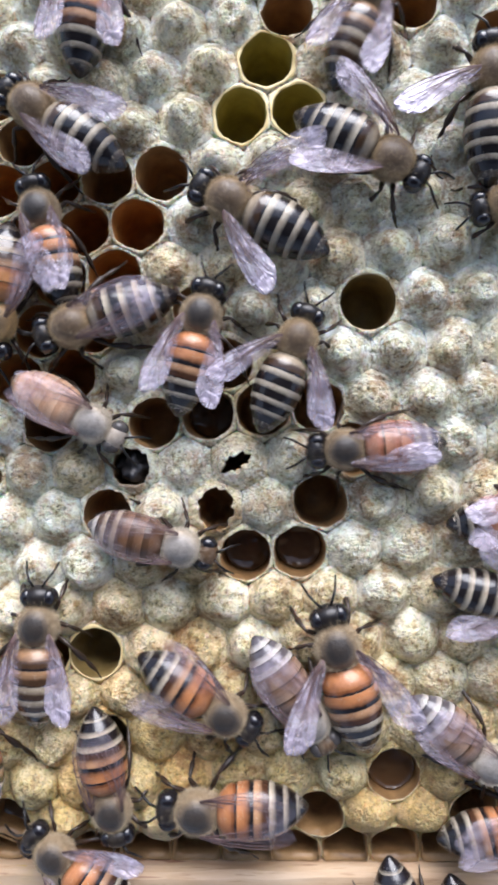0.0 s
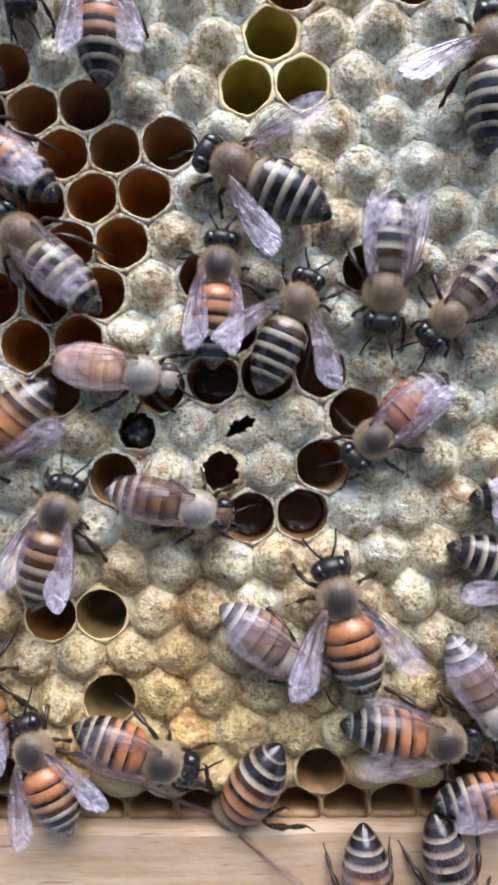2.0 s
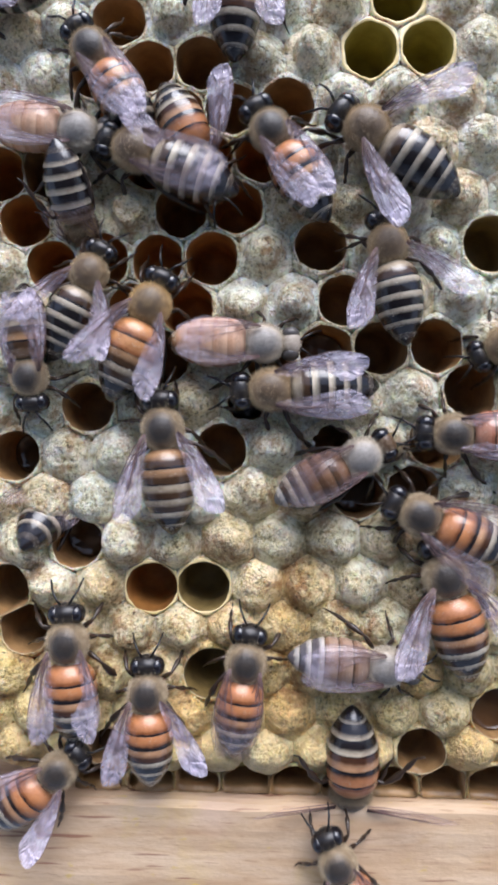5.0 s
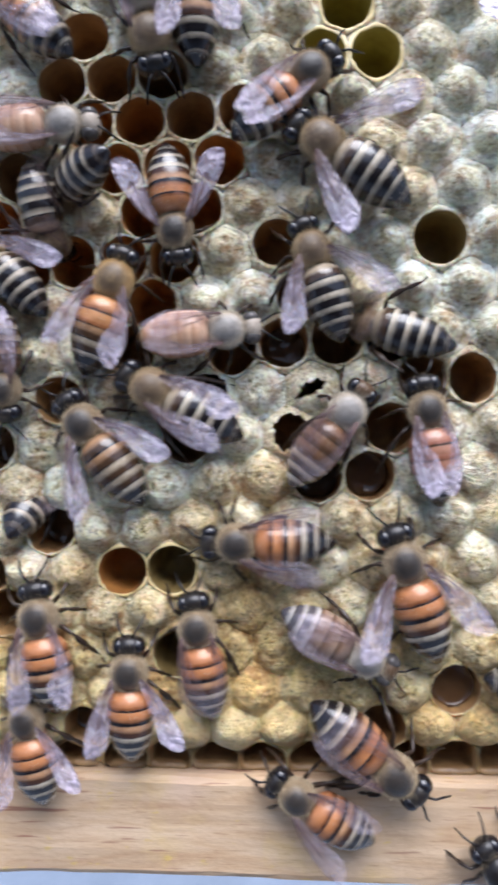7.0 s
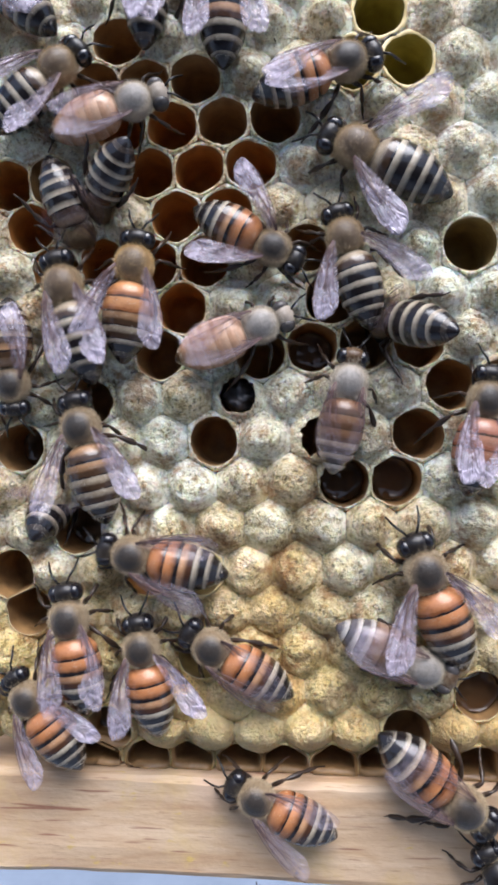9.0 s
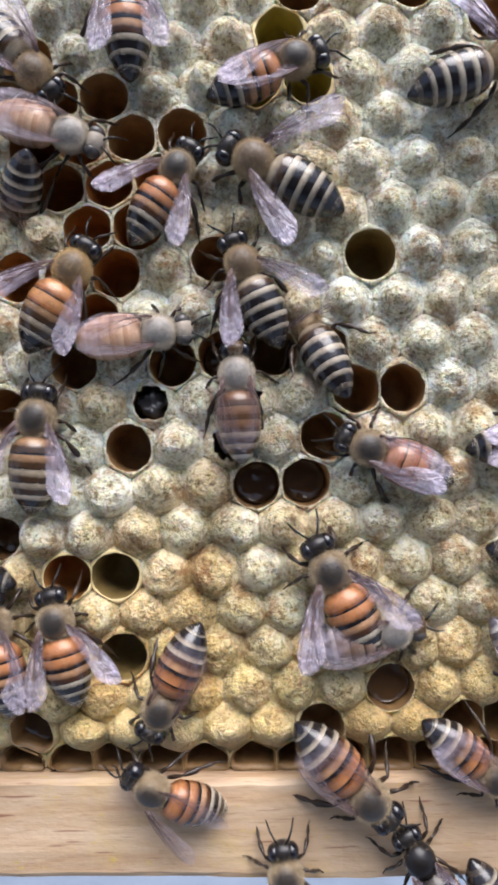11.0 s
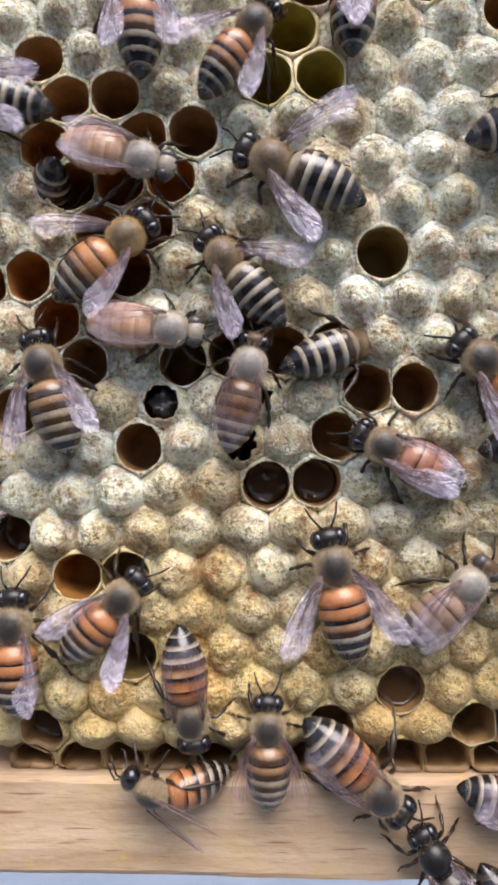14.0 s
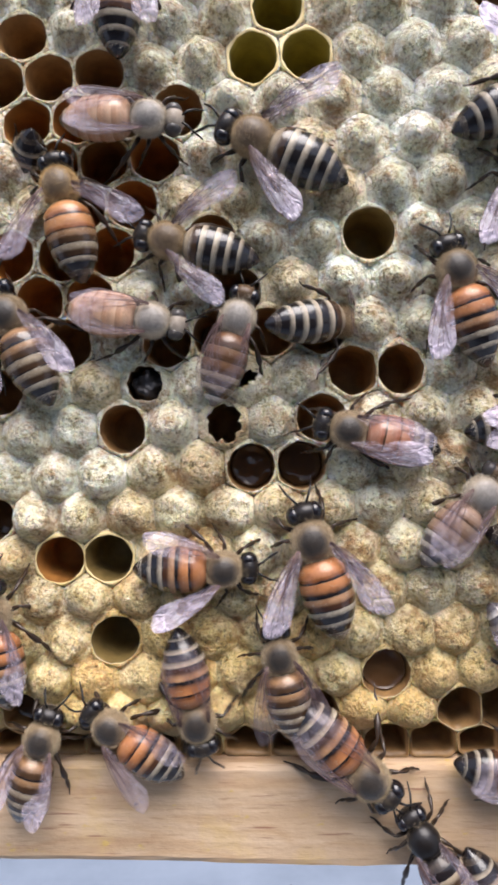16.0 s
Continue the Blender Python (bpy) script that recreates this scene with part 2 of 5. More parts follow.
def wing_material(name, sheen_strength):
    """Clear wrinkled membrane: see-through near its root, with a lavender sky sheen painted in towards its tip."""
    m, nt, b = material(name, 0.22)
    v = coords(nt)
    # lavender to white: the sky's reflection put into the base colour
    nt.links.new(ramp(nt, noise_tex(nt, v, 420, 3), [(0.3, (0.54, 0.43, 0.50)), (0.52, (0.79, 0.69, 0.82)), (0.7, (0.95, 0.90, 0.98))]), b.inputs["Base Color"])
    b.inputs["Specular IOR Level"].default_value = 1.0
    crease = noise_tex(nt, coords(nt, (260, 900, 900)), 1.5, 4, 0.7)
    cells = node(nt, "ShaderNodeTexVoronoi", Scale=1.0)
    cells.feature = "DISTANCE_TO_EDGE"
    nt.links.new(coords(nt, (420, 900, 900)), cells.inputs["Vector"])
    ridge = ramp(nt, cells.outputs["Distance"], [(0.0, (1, 1, 1)), (0.12, (0, 0, 0))])
    bump(nt, b, maths(nt, "ADD", crease, maths(nt, "MULTIPLY", ridge, 0.35)), 0.9, 0.0005)
    clear = nt.nodes.new("ShaderNodeBsdfTransparent")
    clear.inputs[0].default_value = (0.97, 0.945, 0.945, 1)
    mix = nt.nodes.new("ShaderNodeMixShader")
    # streaks of cover that stand for the reflected sheen
    sheen_paint = ramp(nt, noise_tex(nt, coords(nt, (200, 380, 380)), 1.6, 4, 0.7), [(0.36, (0.10,) * 3), (0.52, (0.26,) * 3), (0.66, (0.62,) * 3)])
    x = nt.nodes.new("ShaderNodeSeparateXYZ")
    nt.links.new(v, x.inputs[0])
    tip = ramp(nt, maths(nt, "MULTIPLY", x.outputs[0], -110.0), [(0.15, (0.55,) * 3), (0.85, (1.45,) * 3)])
    own = ramp(nt, nt.nodes.new("ShaderNodeObjectInfo").outputs["Random"], [(0.0, (0.55,) * 3), (0.6, (0.95,) * 3), (1.0, (1.45,) * 3)])
    lines = maths(nt, "MULTIPLY", ridge, 0.18)
    amount = maths(nt, "ADD", maths(nt, "MULTIPLY", sheen_paint, maths(nt, "MULTIPLY", own, tip)), lines)
    nt.links.new(maths(nt, "MULTIPLY", amount, sheen_strength, True), mix.inputs[0])
    nt.links.new(clear.outputs[0], mix.inputs[1])
    nt.links.new(b.outputs[0], mix.inputs[2])
    nt.links.new(mix.outputs[0], nt.nodes["Material Output"].inputs["Surface"])
    return m


def hair_material(name, a, c):
    m, nt, b = material(name, 0.7)
    rnd = nt.nodes.new("ShaderNodeNewGeometry").outputs["Random Per Island"]
    nt.links.new(ramp(nt, rnd, [(0.0, a), (1.0, c)]), b.inputs["Base Color"])
    return m


def liquid_material():
    m, nt, b = material("nectar", 0.10)
    b.inputs["Base Color"].default_value = (0.09, 0.046, 0.019, 1)
    b.inputs["Specular IOR Level"].default_value = 0.35
    bump(nt, b, noise_tex(nt, coords(nt), 260, 2), 1.0, 0.0009)
    return m


WAX, WOOD, GROUND, BLOCKER, NECTAR = wax_material(), wood_material(), ground_material(), blocker_material(), liquid_material()
WING = {"plain": wing_material("wing_membrane", 0.72), "sheer": wing_material("sheer_wing_membrane", 0.30), "bare": wing_material("clear_wing_membrane", 0.10), "milky": wing_material("milky_wing_membrane", 1.8)}
CELL_BROWN = cell_material("brown_comb_wall", (0.21, 0.115, 0.045), (0.46, 0.27, 0.11))
CELL_AMBER = cell_material("amber_comb_wall", (0.27, 0.11, 0.025), (0.50, 0.23, 0.06))
CELL_OLIVE = cell_material("yellow_comb_wall", (0.27, 0.215, 0.04), (0.48, 0.39, 0.09))
CELL_DUSK = cell_material("olive_brown_comb_wall", (0.17, 0.115, 0.04), (0.34, 0.24, 0.085))
RIM_NEW = cell_material("new_yellow_wax", (0.66, 0.50, 0.20), (0.86, 0.70, 0.38))
RIM = cell_material("pale_cell_rim", (0.50, 0.38, 0.22), (0.78, 0.65, 0.44))
BLACK = chitin("black_chitin", (0.016, 0.013, 0.012), 0.34)
EYE = chitin("black_eye", (0.012, 0.010, 0.012), 0.20)
EYE_GREY = chitin("grey_eye", (0.085, 0.075, 0.070), 0.25)
EYE.node_tree.nodes["Principled BSDF"].inputs["Coat Weight"].default_value = 0.5
BROWN = chitin("brown_chitin", (0.10, 0.055, 0.025), 0.4)
LEG = chitin("leg_chitin", (0.042, 0.026, 0.017), 0.28)
PALE = chitin("pale_chitin", (0.42, 0.35, 0.28), 0.5, 0.6)
VEIN = chitin("wing_vein", (0.16, 0.095, 0.085), 0.35)
PUPA = chitin("grey_pupa", (0.055, 0.052, 0.055), 0.32, 0.3)
HAIR_TAN = hair_material("tan_hair", (0.25, 0.18, 0.10), (0.66, 0.53, 0.35))
HAIR_PALE = hair_material("pale_hair", (0.36, 0.30, 0.22), (0.62, 0.55, 0.44))
HAIR_GOLD = hair_material("golden_hair", (0.42, 0.27, 0.10), (0.74, 0.54, 0.27))
HAIR_BROWN = hair_material("brown_hair", (0.26, 0.175, 0.085), (0.66, 0.52, 0.32))
HAIR_GREY = hair_material("grey_hair", (0.38, 0.32, 0.24), (0.74, 0.66, 0.52))
BLK, GRY, CRM = (0.014, 0.011, 0.012), (0.36, 0.29, 0.20), (0.52, 0.45, 0.34)
ORG, RUST, TANC, PINK = (0.44, 0.180, 0.068), (0.19, 0.070, 0.028), (0.31, 0.175, 0.085), (0.36, 0.165, 0.10)
SHIELD = {
    "tan_hair": thorax_material("dark_thorax", (0.036, 0.028, 0.022), (0.33, 0.235, 0.135)),
    "golden_hair": thorax_material("golden_thorax", (0.13, 0.085, 0.045), (0.42, 0.27, 0.12)),
    "brown_hair": thorax_material("brown_thorax", (0.12, 0.078, 0.044), (0.34, 0.235, 0.125)),
    "grey_hair": thorax_material("grey_thorax", (0.25, 0.225, 0.20), (0.58, 0.50, 0.40)),
}
DRK = (0.055, 0.030, 0.016)
BAND = {
    "orange": band_material("orange_plate", ORG, RUST, BLK, 0.22),
    "rust": band_material("rust_plate", ORG, BLK, BLK, 0.27),
    "ember": band_material("ember_plate", (0.45, 0.25, 0.13), (0.060, 0.026, 0.014), BLK, 0.44),
    "grey": band_material("grey_black_plate", CRM, BLK, BLK, 0.53),
    "coal": band_material("coal_plate", CRM, BLK, BLK, 0.60),
    "dull": band_material("dull_brown_plate", GRY, DRK, BLK, 0.45),
    "tan": band_material("tan_plate", TANC, DRK, BLK, 0.45),
    "amber": band_material("amber_plate", (0.50, 0.23, 0.085), (0.26, 0.10, 0.04), DRK, 0.24),
    "dusk": band_material("dusk_plate", (0.29, 0.19, 0.135), (0.20, 0.12, 0.08), DRK, 0.25),
    "pink": band_material("pink_plate", PINK, (0.29, 0.115, 0.07), DRK, 0.25),
    "umber": band_material("umber_plate", (0.17, 0.085, 0.042), (0.085, 0.045, 0.025), DRK, 0.35),
    "pale": band_material("pale_plate", (0.57, 0.355, 0.23), (0.49, 0.285, 0.175), (0.42, 0.24, 0.15), 0.25),
    "steel": band_material("steel_plate", (0.55, 0.52, 0.50), (0.10, 0.09, 0.10), BLK, 0.50),
    "black": band_material("black_plate", (0.05, 0.035, 0.025), BLK, BLK, 0.50),
    "tip": band_material("tip_plate", CRM, BLK, BLK, 0.74),
}


# ---- mesh helpers (millimetres in, metres out) ----
def mesh_of(name, verts, faces, mats, smooth=True, slots=None, crown=None):
    me = bpy.data.meshes.new(name)
    me.from_pydata([tuple(c * MM for c in v) for v in verts], [], faces)
    for m in mats:
        me.materials.append(m)
    if slots is not None:
        me.polygons.foreach_set("material_index", slots)
    if smooth:
        me.polygons.foreach_set("use_smooth", [True] * len(me.polygons))
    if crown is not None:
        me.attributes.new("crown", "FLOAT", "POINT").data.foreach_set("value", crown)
    me.update()
    return me


def part(name, me, parent, label="", kind=""):
    ob = new(name, me)
    ob.parent = parent
    return tagged(ob, label, kind=kind)


def hull(sections, nth=16, cap=True):
    """Closed body round the x axis. sections: x, half width, half height, z of centre."""
    v, f = [], []
    for x, w, h, zc in sections:
        for k in range(nth):
            a = 2 * math.pi * k / nth
            v.append((x, w * math.cos(a), zc + h * math.sin(a)))
    for i in range(len(sections) - 1):
        for k in range(nth):
            a, b = i * nth + k, i * nth + (k + 1) % nth
            f.append((a, a + nth, b + nth, b))
    if cap:
        f.append(tuple(range(nth)))
        f.append(tuple(range((len(sections) - 1) * nth, len(sections) * nth))[::-1])
    return v, f


def egg(cx, cy, cz, rx, ry, rz, nu=10, nv=14):
    secs = []
    for i in range(nu + 1):
        a = math.pi * (0.02 + 0.96 * i / nu)
        secs.append((cx - rx * math.cos(a), ry * math.sin(a), rz * math.sin(a), cz))
    v, f = hull(secs, nv)
    return [(x, y + cy, z) for x, y, z in v], f


def tube(points, radii, n=7):
    """A tapering limb along points."""
    v, f = [], []
    P = [Vector(p) for p in points]
    for i, p in enumerate(P):
        d = (P[min(i + 1, len(P) - 1)] - P[max(i - 1, 0)]).normalized()
        u = d.cross(Vector((0.13, 0.37, 0.92))).normalized()
        w = d.cross(u)
        for k in range(n):
            a = 2 * math.pi * k / n
            v.append(tuple(p + (math.cos(a) * u + math.sin(a) * w) * float(radii[i])))
    for i in range(len(P) - 1):
        for k in range(n):
            a, b = i * n + k, i * n + (k + 1) % n
            f.append((a, b, b + n, a + n))
    f.append(tuple(range(n))[::-1])
    f.append(tuple(range((len(P) - 1) * n, len(P) * n)))
    return v, f


def joined(*pieces):
    v, f = [], []
    for pv, pf in pieces:
        o = len(v)
        v += pv
        f += [tuple(k + o for k in q) for q in pf]
    return v, f


def value_noise(x, z, size, seed):
    """Smooth noise in -1..1 over the comb's plane; size: its grain in millimetres."""
    x, z = np.asarray(x) / size, np.asarray(z) / size
    i, j = np.floor(x).astype(int), np.floor(z).astype(int)
    u, w = x - i, z - j
    u, w = u * u * (3 - 2 * u), w * w * (3 - 2 * w)

    def rnd(a, b):
        s = np.sin(a * 127.1 + b * 311.7 + seed * 74.7) * 43758.5453
        return (s - np.floor(s)) * 2 - 1

    return (rnd(i, j) * (1 - u) + rnd(i + 1, j) * u) * (1 - w) + (rnd(i, j + 1) * (1 - u) + rnd(i + 1, j + 1) * u) * w


# ---- the ground far below, the comb and the wooden bottom bar ----
def make_ground():
    v = [(-4e5, -4e5, -1000), (4e5, -4e5, -1000), (4e5, 4e5, -1000), (-4e5, 4e5, -1000)]
    ob = new("ground", mesh_of("ground", v, [(0, 1, 2, 3)], [GROUND], False))
    tagged(ob, "pale grey concrete ground far below the frame", "ground", kind="structure")


WARP = [[0.856, -4.281], [54.544, 2.465], [24.394, 48.54], [0.593, 0.272], [4.242, 2.301], [2.026, 4.676], [-1.741, 0.2], [0.217, -0.155], [0.474, -0.034], [-0.112, -1.722]]
OPEN_ROWS = {-7: (-1, 6, 7,), -6: (-2, 4, 7, 8,), -5: (5,), -4: (-1,), -3: (-5,), -2: (-6, -3, -2,), -1: (-5,), 0: (0, 1,), 1: (-7, -3, 1,), 2: (-6, 1, 2,), 3: (-5, -3, -2, -1, 0,), 4: (-6, -5, -2,), 5: (-8, -7, -6, -5, -3, 0,), 6: (-9, -6, -5,), 7: (-10, -9, -7, -6, -5,), 8: (-8, -7, -6, -5,), 9: (-9, -8, -7, -4, -3,), 10: (-9, -4, 0,), 11: (-4, -2,)}  # row: columns of the open cells
OPEN = {(m, n) for n, columns in OPEN_ROWS.items() for m in columns}
NUDGE = {(-7, 5): (-0.3, 0.5), (-5, -1): (0.7, 0.2), (-2, -6): (-0.8, 0.0), (-1, -7): (0.7, 0.0), (7, -6): (0.5, -0.1), (1, 1): (-0.5, 0.1), (1, 2): (0.7, 0.4), (-3, 3): (0.1, -0.7), (8, -6): (-0.8, -0.2), (-4, 10): (0.0, 0.5), (-10, 7): (0.5, 0.1), (-6, -2): (0.8, -0.1), (-5, -3): (-0.5, 0.3), (-3, 5): (-0.1, 0.8), (-2, 4): (-0.8, -0.1), (-2, 11): (0.3, -0.8), (-4, 11): (-0.5, -0.1)}
AMBER = {(-5, 5), (-6, 5), (-5, 6), (-6, 6), (-7, 7), (-6, 4), (-5, 4), (-3, -2), (-9, 6), (-6, 7), (-5, 7), (-8, 8), (-8, 5), (-10, 7), (-7, 5), (-7, 8)}
OLIVE = {(-4, 9), (-3, 9), (-4, 10)}
DUSK = {(0, 5), (-1, -4), (-2, -2)}
YELLOW = OLIVE | {(-3, -2), (-2, -2)}  # cells rimmed with new yellow wax
WIDE = {(0, 5)}  # an open cell larger than the rest
WET = {(0, 0): 4.2, (1, 0): 4.0, (5, -5): 1.7, (-2, 3): 5.6, (-5, -1): 5.5, (-7, 1): 7.0, (-2, -6): 4.5}
TORN = {(-1, 1): (2.0, 0.95, 0.30), (-1, 2): (1.9, 0.36, 0.45), (-3, 2): (2.05, 0.94, 0.13)}


def site(m, n):
    """The centre of a cell by its column and row, in the plane of the comb."""
    m, n = m / 10, n / 10
    terms = (1, m, n, m * m, m * n, n * n, m**3, m * m * n, m * n * n, n**3)
    x, z = (sum(a * b for a, b in zip(terms, col)) for col in zip(*WARP))
    dx, dz = NUDGE.get((round(m * 10), round(n * 10)), (0, 0))
    if (round(m * 10), round(n * 10)) in OPEN:
        return x + 0.8 * dx, z + 0.8 * dz
    return x + 0.20 * math.sin(91.7 * m + 47.3 * n), z + 0.18 * math.sin(53.9 * m - 81.1 * n + 1)


def base_depth(x, z):
    """The wavy face of the comb; it falls back towards the bottom bar."""
    low = np.clip((-30.5 - np.asarray(z)) / 4, 0, 1)
    fine = 0.17 * value_noise(x, z, 1.55, 7) + 0.11 * value_noise(x, z, 0.70, 8)
    return 0.35 * value_noise(x, z, 14, 3) + 0.28 * value_noise(x, z, 4, 5) + fine + 1.8 * low * low * (3 - 2 * low)


def make_tile(m, n, parent):
    cx, cz = site(m, n)
    near = [(*site(m + a, n + b), ((m, n) in OPEN) - ((m + a, n + b) in OPEN)) for a, b in ((1, 0), (0, 1), (-1, 1), (-1, 0), (0, -1), (1, -1))]
    key, nth = (m, n), 36
    th = np.arange(nth) * 2 * np.pi / nth
    R = np.full(nth, 9.0)
    for x, z, push in near:  # open cells press their rims into the caps around them
        d, phi = math.hypot(x - cx, z - cz), math.atan2(z - cz, x - cx)
        c = np.cos(th - phi)
        R = np.where(c > 0.1, np.minimum(R, (d / 2 + (0.34 if key in WIDE else 0.16) * push) / np.maximum(c, 0.1)), R)
    if n == -7:  # the last row ends on the wooden bar
        R = np.where(np.sin(th) < -0.05, np.minimum(R, (cz + 36.15) / np.maximum(-np.sin(th), 0.05)), R)
    torn = key in TORN
    is_open = key in OPEN or n <= -7 or torn
    rows, slot = [], []  # each row: radius per angle, depth per angle

    def pit(r):
        return 0.45 * np.clip((r - 2.5) / 0.6, 0, 1) ** 1.5

    def world(r):
        return cx + r * np.cos(th), cz + r * np.sin(th)

    dome = 1.75 + 0.75 * rng.random()
    if cz > 8 and cx > 2:
        dome += 0.25
    dome *= 0.90 + 0.24 * float(value_noise(cx, cz, 13, 29))
    lean = rng.normal(0, 0.10, 2)
    if is_open:
        lone = sum((m + a, n + b) in OPEN for a, b in ((1, 0), (0, 1), (-1, 1), (-1, 0), (0, -1), (1, -1)))
        if torn:
            r0, squash, rag = TORN[key]
            ro = r0 / np.sqrt(np.cos(th - 0.5) ** 2 + (np.sin(th - 0.5) / squash) ** 2)
            ro = ro * (1 + rag * np.array([value_noise(i * 1.0, m * 3.0 + n, 1.3, 9) for i in range(nth)]))
        else:
            ro = ((R - 0.12) ** -7 + (2.62 if lone >= 2 else 2.66) ** -7) ** (-1 / 7) * 1.085
            if lone < 2:
                ro = np.minimum(2.90 if key in WIDE else 2.60, R - 0.04)
            ro = np.minimum(ro, R - 0.04) * (1 + 0.013 * rng.normal(size=nth) + 0.03 * np.sin(2 * th + m + n))
            ro = np.minimum(ro, R - 0.03)
        lip = 0.0 if lone >= 2 else 0.22
        outs = [(1.0, 1), (0.66, 1), (0.33, 1), (0.0, 1)]
        x, z = world(R)
        skirt = base_depth(x, z) + pit(R) * 0.4 + 0.6
        rows.append((R + 0.10, skirt))
        for s, _ in [outs[0]] + outs:
            r = ro + (R - ro) * s
            x, z = world(r)
            rise = lip * (1 - s) ** 0.6 + 0.12 * math.sin(s * math.pi)
            if torn:
                rise = dome * np.clip(1 - (r / 2.8) ** 2, 0, 1) ** 1.5
            rows.append((r, base_depth(x, z) + pit(r) * 0.4 * s - rise))
        x, z = world(ro)
        top = rows[-1][1]
        rows.append((ro - 0.03, top + 0.02))
        wide = 2 if key in YELLOW else 0
        slot += [0] * nth * (len(outs) + 1 - wide) + [1] * nth * (1 + wide)
        deep = 8.6
        rows.append((np.minimum(ro, 2.85), top + 0.13))
        slot += [1] * nth
        body = np.minimum(np.minimum(R - 0.2, ro + 0.2), 2.8 if key in WIDE else 2.62)
        for d, k in ((1.2, 0.99), (3.5, 0.97), (6.2, 0.95), (7.8, 0.9), (deep, 0.55), (deep + 0.4, 0.1)):
            rows.append((body * k, top * 0 + d))
            slot += [2] * nth
    else:
        x, z = world(R)
        rows.append((R + 0.10, base_depth(x, z) + pit(R) + 0.6))
        high = min(1.0, max(0.0, (cz - 2) / 12))  # the caps of the upper comb are narrower, with flat wax between them
        reach, flat = 2.36 - 0.30 * high + 0.22 * rng.random(), rng.random() < 0.10
        steps = (1.0, 1.0, 0.93, 0.85, 0.76, 0.66, 0.55, 0.43, 0.30, 0.16)
        for s in steps:
            r = R * s
            x, z = world(r)
            q = np.clip(r / (reach * (1 + 0.10 * value_noise(x, z, 1.9, 17))), 0, 1)
            swell = (1 - q**2.4) ** 0.85 if not flat else np.minimum(1.5 * (1 - q * q) ** 1.8, 0.62 + 0.25 * q)
            bulge = dome * swell * (1 + 0.18 * value_noise(x, z, 1.8, 11))
            tip = (lean[0] * np.cos(th) + lean[1] * np.sin(th)) * r * swell
            rows.append((r, base_depth(x, z) + pit(r) - bulge - tip))
        slot += [0] * nth * len(steps)
    v, f = [], []
    for r, y in rows:
        x, z = world(np.broadcast_to(r, (nth,)))
        v += list(zip(x.tolist(), np.broadcast_to(y, (nth,)).tolist(), z.tolist()))
    for i in range(len(rows) - 1):
        for k in range(nth):
            a, b = i * nth + k, i * nth + (k + 1) % nth
            f.append((a, a + nth, b + nth, b))
    # rows 0 and 1 make the skirt under the joint; row 2 repeats row 1, so that the joint shades smoothly
    f = [q for i, q in enumerate(f) if not nth <= i < 2 * nth]
    slot = [q for i, q in enumerate(slot) if not nth <= i < 2 * nth]
    last = (len(rows) - 1) * nth
    v.append(tuple(sum(p[a] for p in v[last:]) / nth for a in range(3)))
    f += [(last + k, len(v) - 1, last + (k + 1) % nth) for k in range(nth)]
    slot += [2 if is_open else 0] * nth
    inner = CELL_OLIVE if key in OLIVE else CELL_DUSK if key in DUSK else CELL_AMBER if key in AMBER else CELL_BROWN
    if is_open:
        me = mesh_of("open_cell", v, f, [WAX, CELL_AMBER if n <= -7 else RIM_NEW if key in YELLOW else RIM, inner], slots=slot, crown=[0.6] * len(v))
        ob = part("open_cell", me, parent, "torn capping over a dark cell" if torn else "open brown cell with a pale rim")
        if key in WET:
            d = WET[key]
            w, q = [], []
            for rr, dd in ((2.36, d - 0.25), (2.1, d), (1.0, d + 0.06), (0.3, d + 0.07)):
                w += [(cx + rr * math.cos(a), dd, cz + rr * math.sin(a)) for a in th]
            for i in range(3):
                q += [(i * nth + k, (i + 1) * nth + k, (i + 1) * nth + (k + 1) % nth, i * nth + (k + 1) % nth) for k in range(nth)]
            w.append((cx, d + 0.07, cz))
            q += [(3 * nth + k, 4 * nth, 3 * nth + (k + 1) % nth) for k in range(nth)]
            part("nectar", mesh_of("nectar", w, q, [NECTAR]), ob, "dark glossy nectar")
        if key == (-3, 2):
            w, q = egg(0, 0, 0, 1.8, 1.7, 1.3, 16, 24)
            w = [(cx + a, 1.3 - c + 1.1 * float(value_noise(a, b, 0.75, 4)) + 0.6 * float(value_noise(a, b, 0.32, 6)), cz + b) for a, b, c in w]
            part("pupa_head", mesh_of("pupa_head", w, q, [PUPA]), ob, "dark grey head filling the torn cell")
    else:
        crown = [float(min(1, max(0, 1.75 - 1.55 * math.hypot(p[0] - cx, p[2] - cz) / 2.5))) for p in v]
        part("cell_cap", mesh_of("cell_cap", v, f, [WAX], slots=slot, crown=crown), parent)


def make_comb():
    comb = new("honeycomb")
    tagged(comb, "brood comb of capped cream wax cells with dark open cells", "honeycomb")
    v = [(x, y, z) for y in (11.2, 13.5) for x, z in ((-52, -36), (46, -36), (46, 66), (-52, 66))]
    f = [(0, 1, 2, 3), (7, 6, 5, 4), (0, 4, 5, 1), (1, 5, 6, 2), (2, 6, 7, 3), (3, 7, 4, 0)]
    part("midrib", mesh_of("midrib", v, f, [CELL_BROWN], False), comb, "brown wax midrib")
    for n in range(-8, 15):
        for m in range(-16, 12):
            x, z = site(m, n)
            if -41 < x < 37 and -35.6 < z < 57.5:
                make_tile(m, n, comb)
    return comb


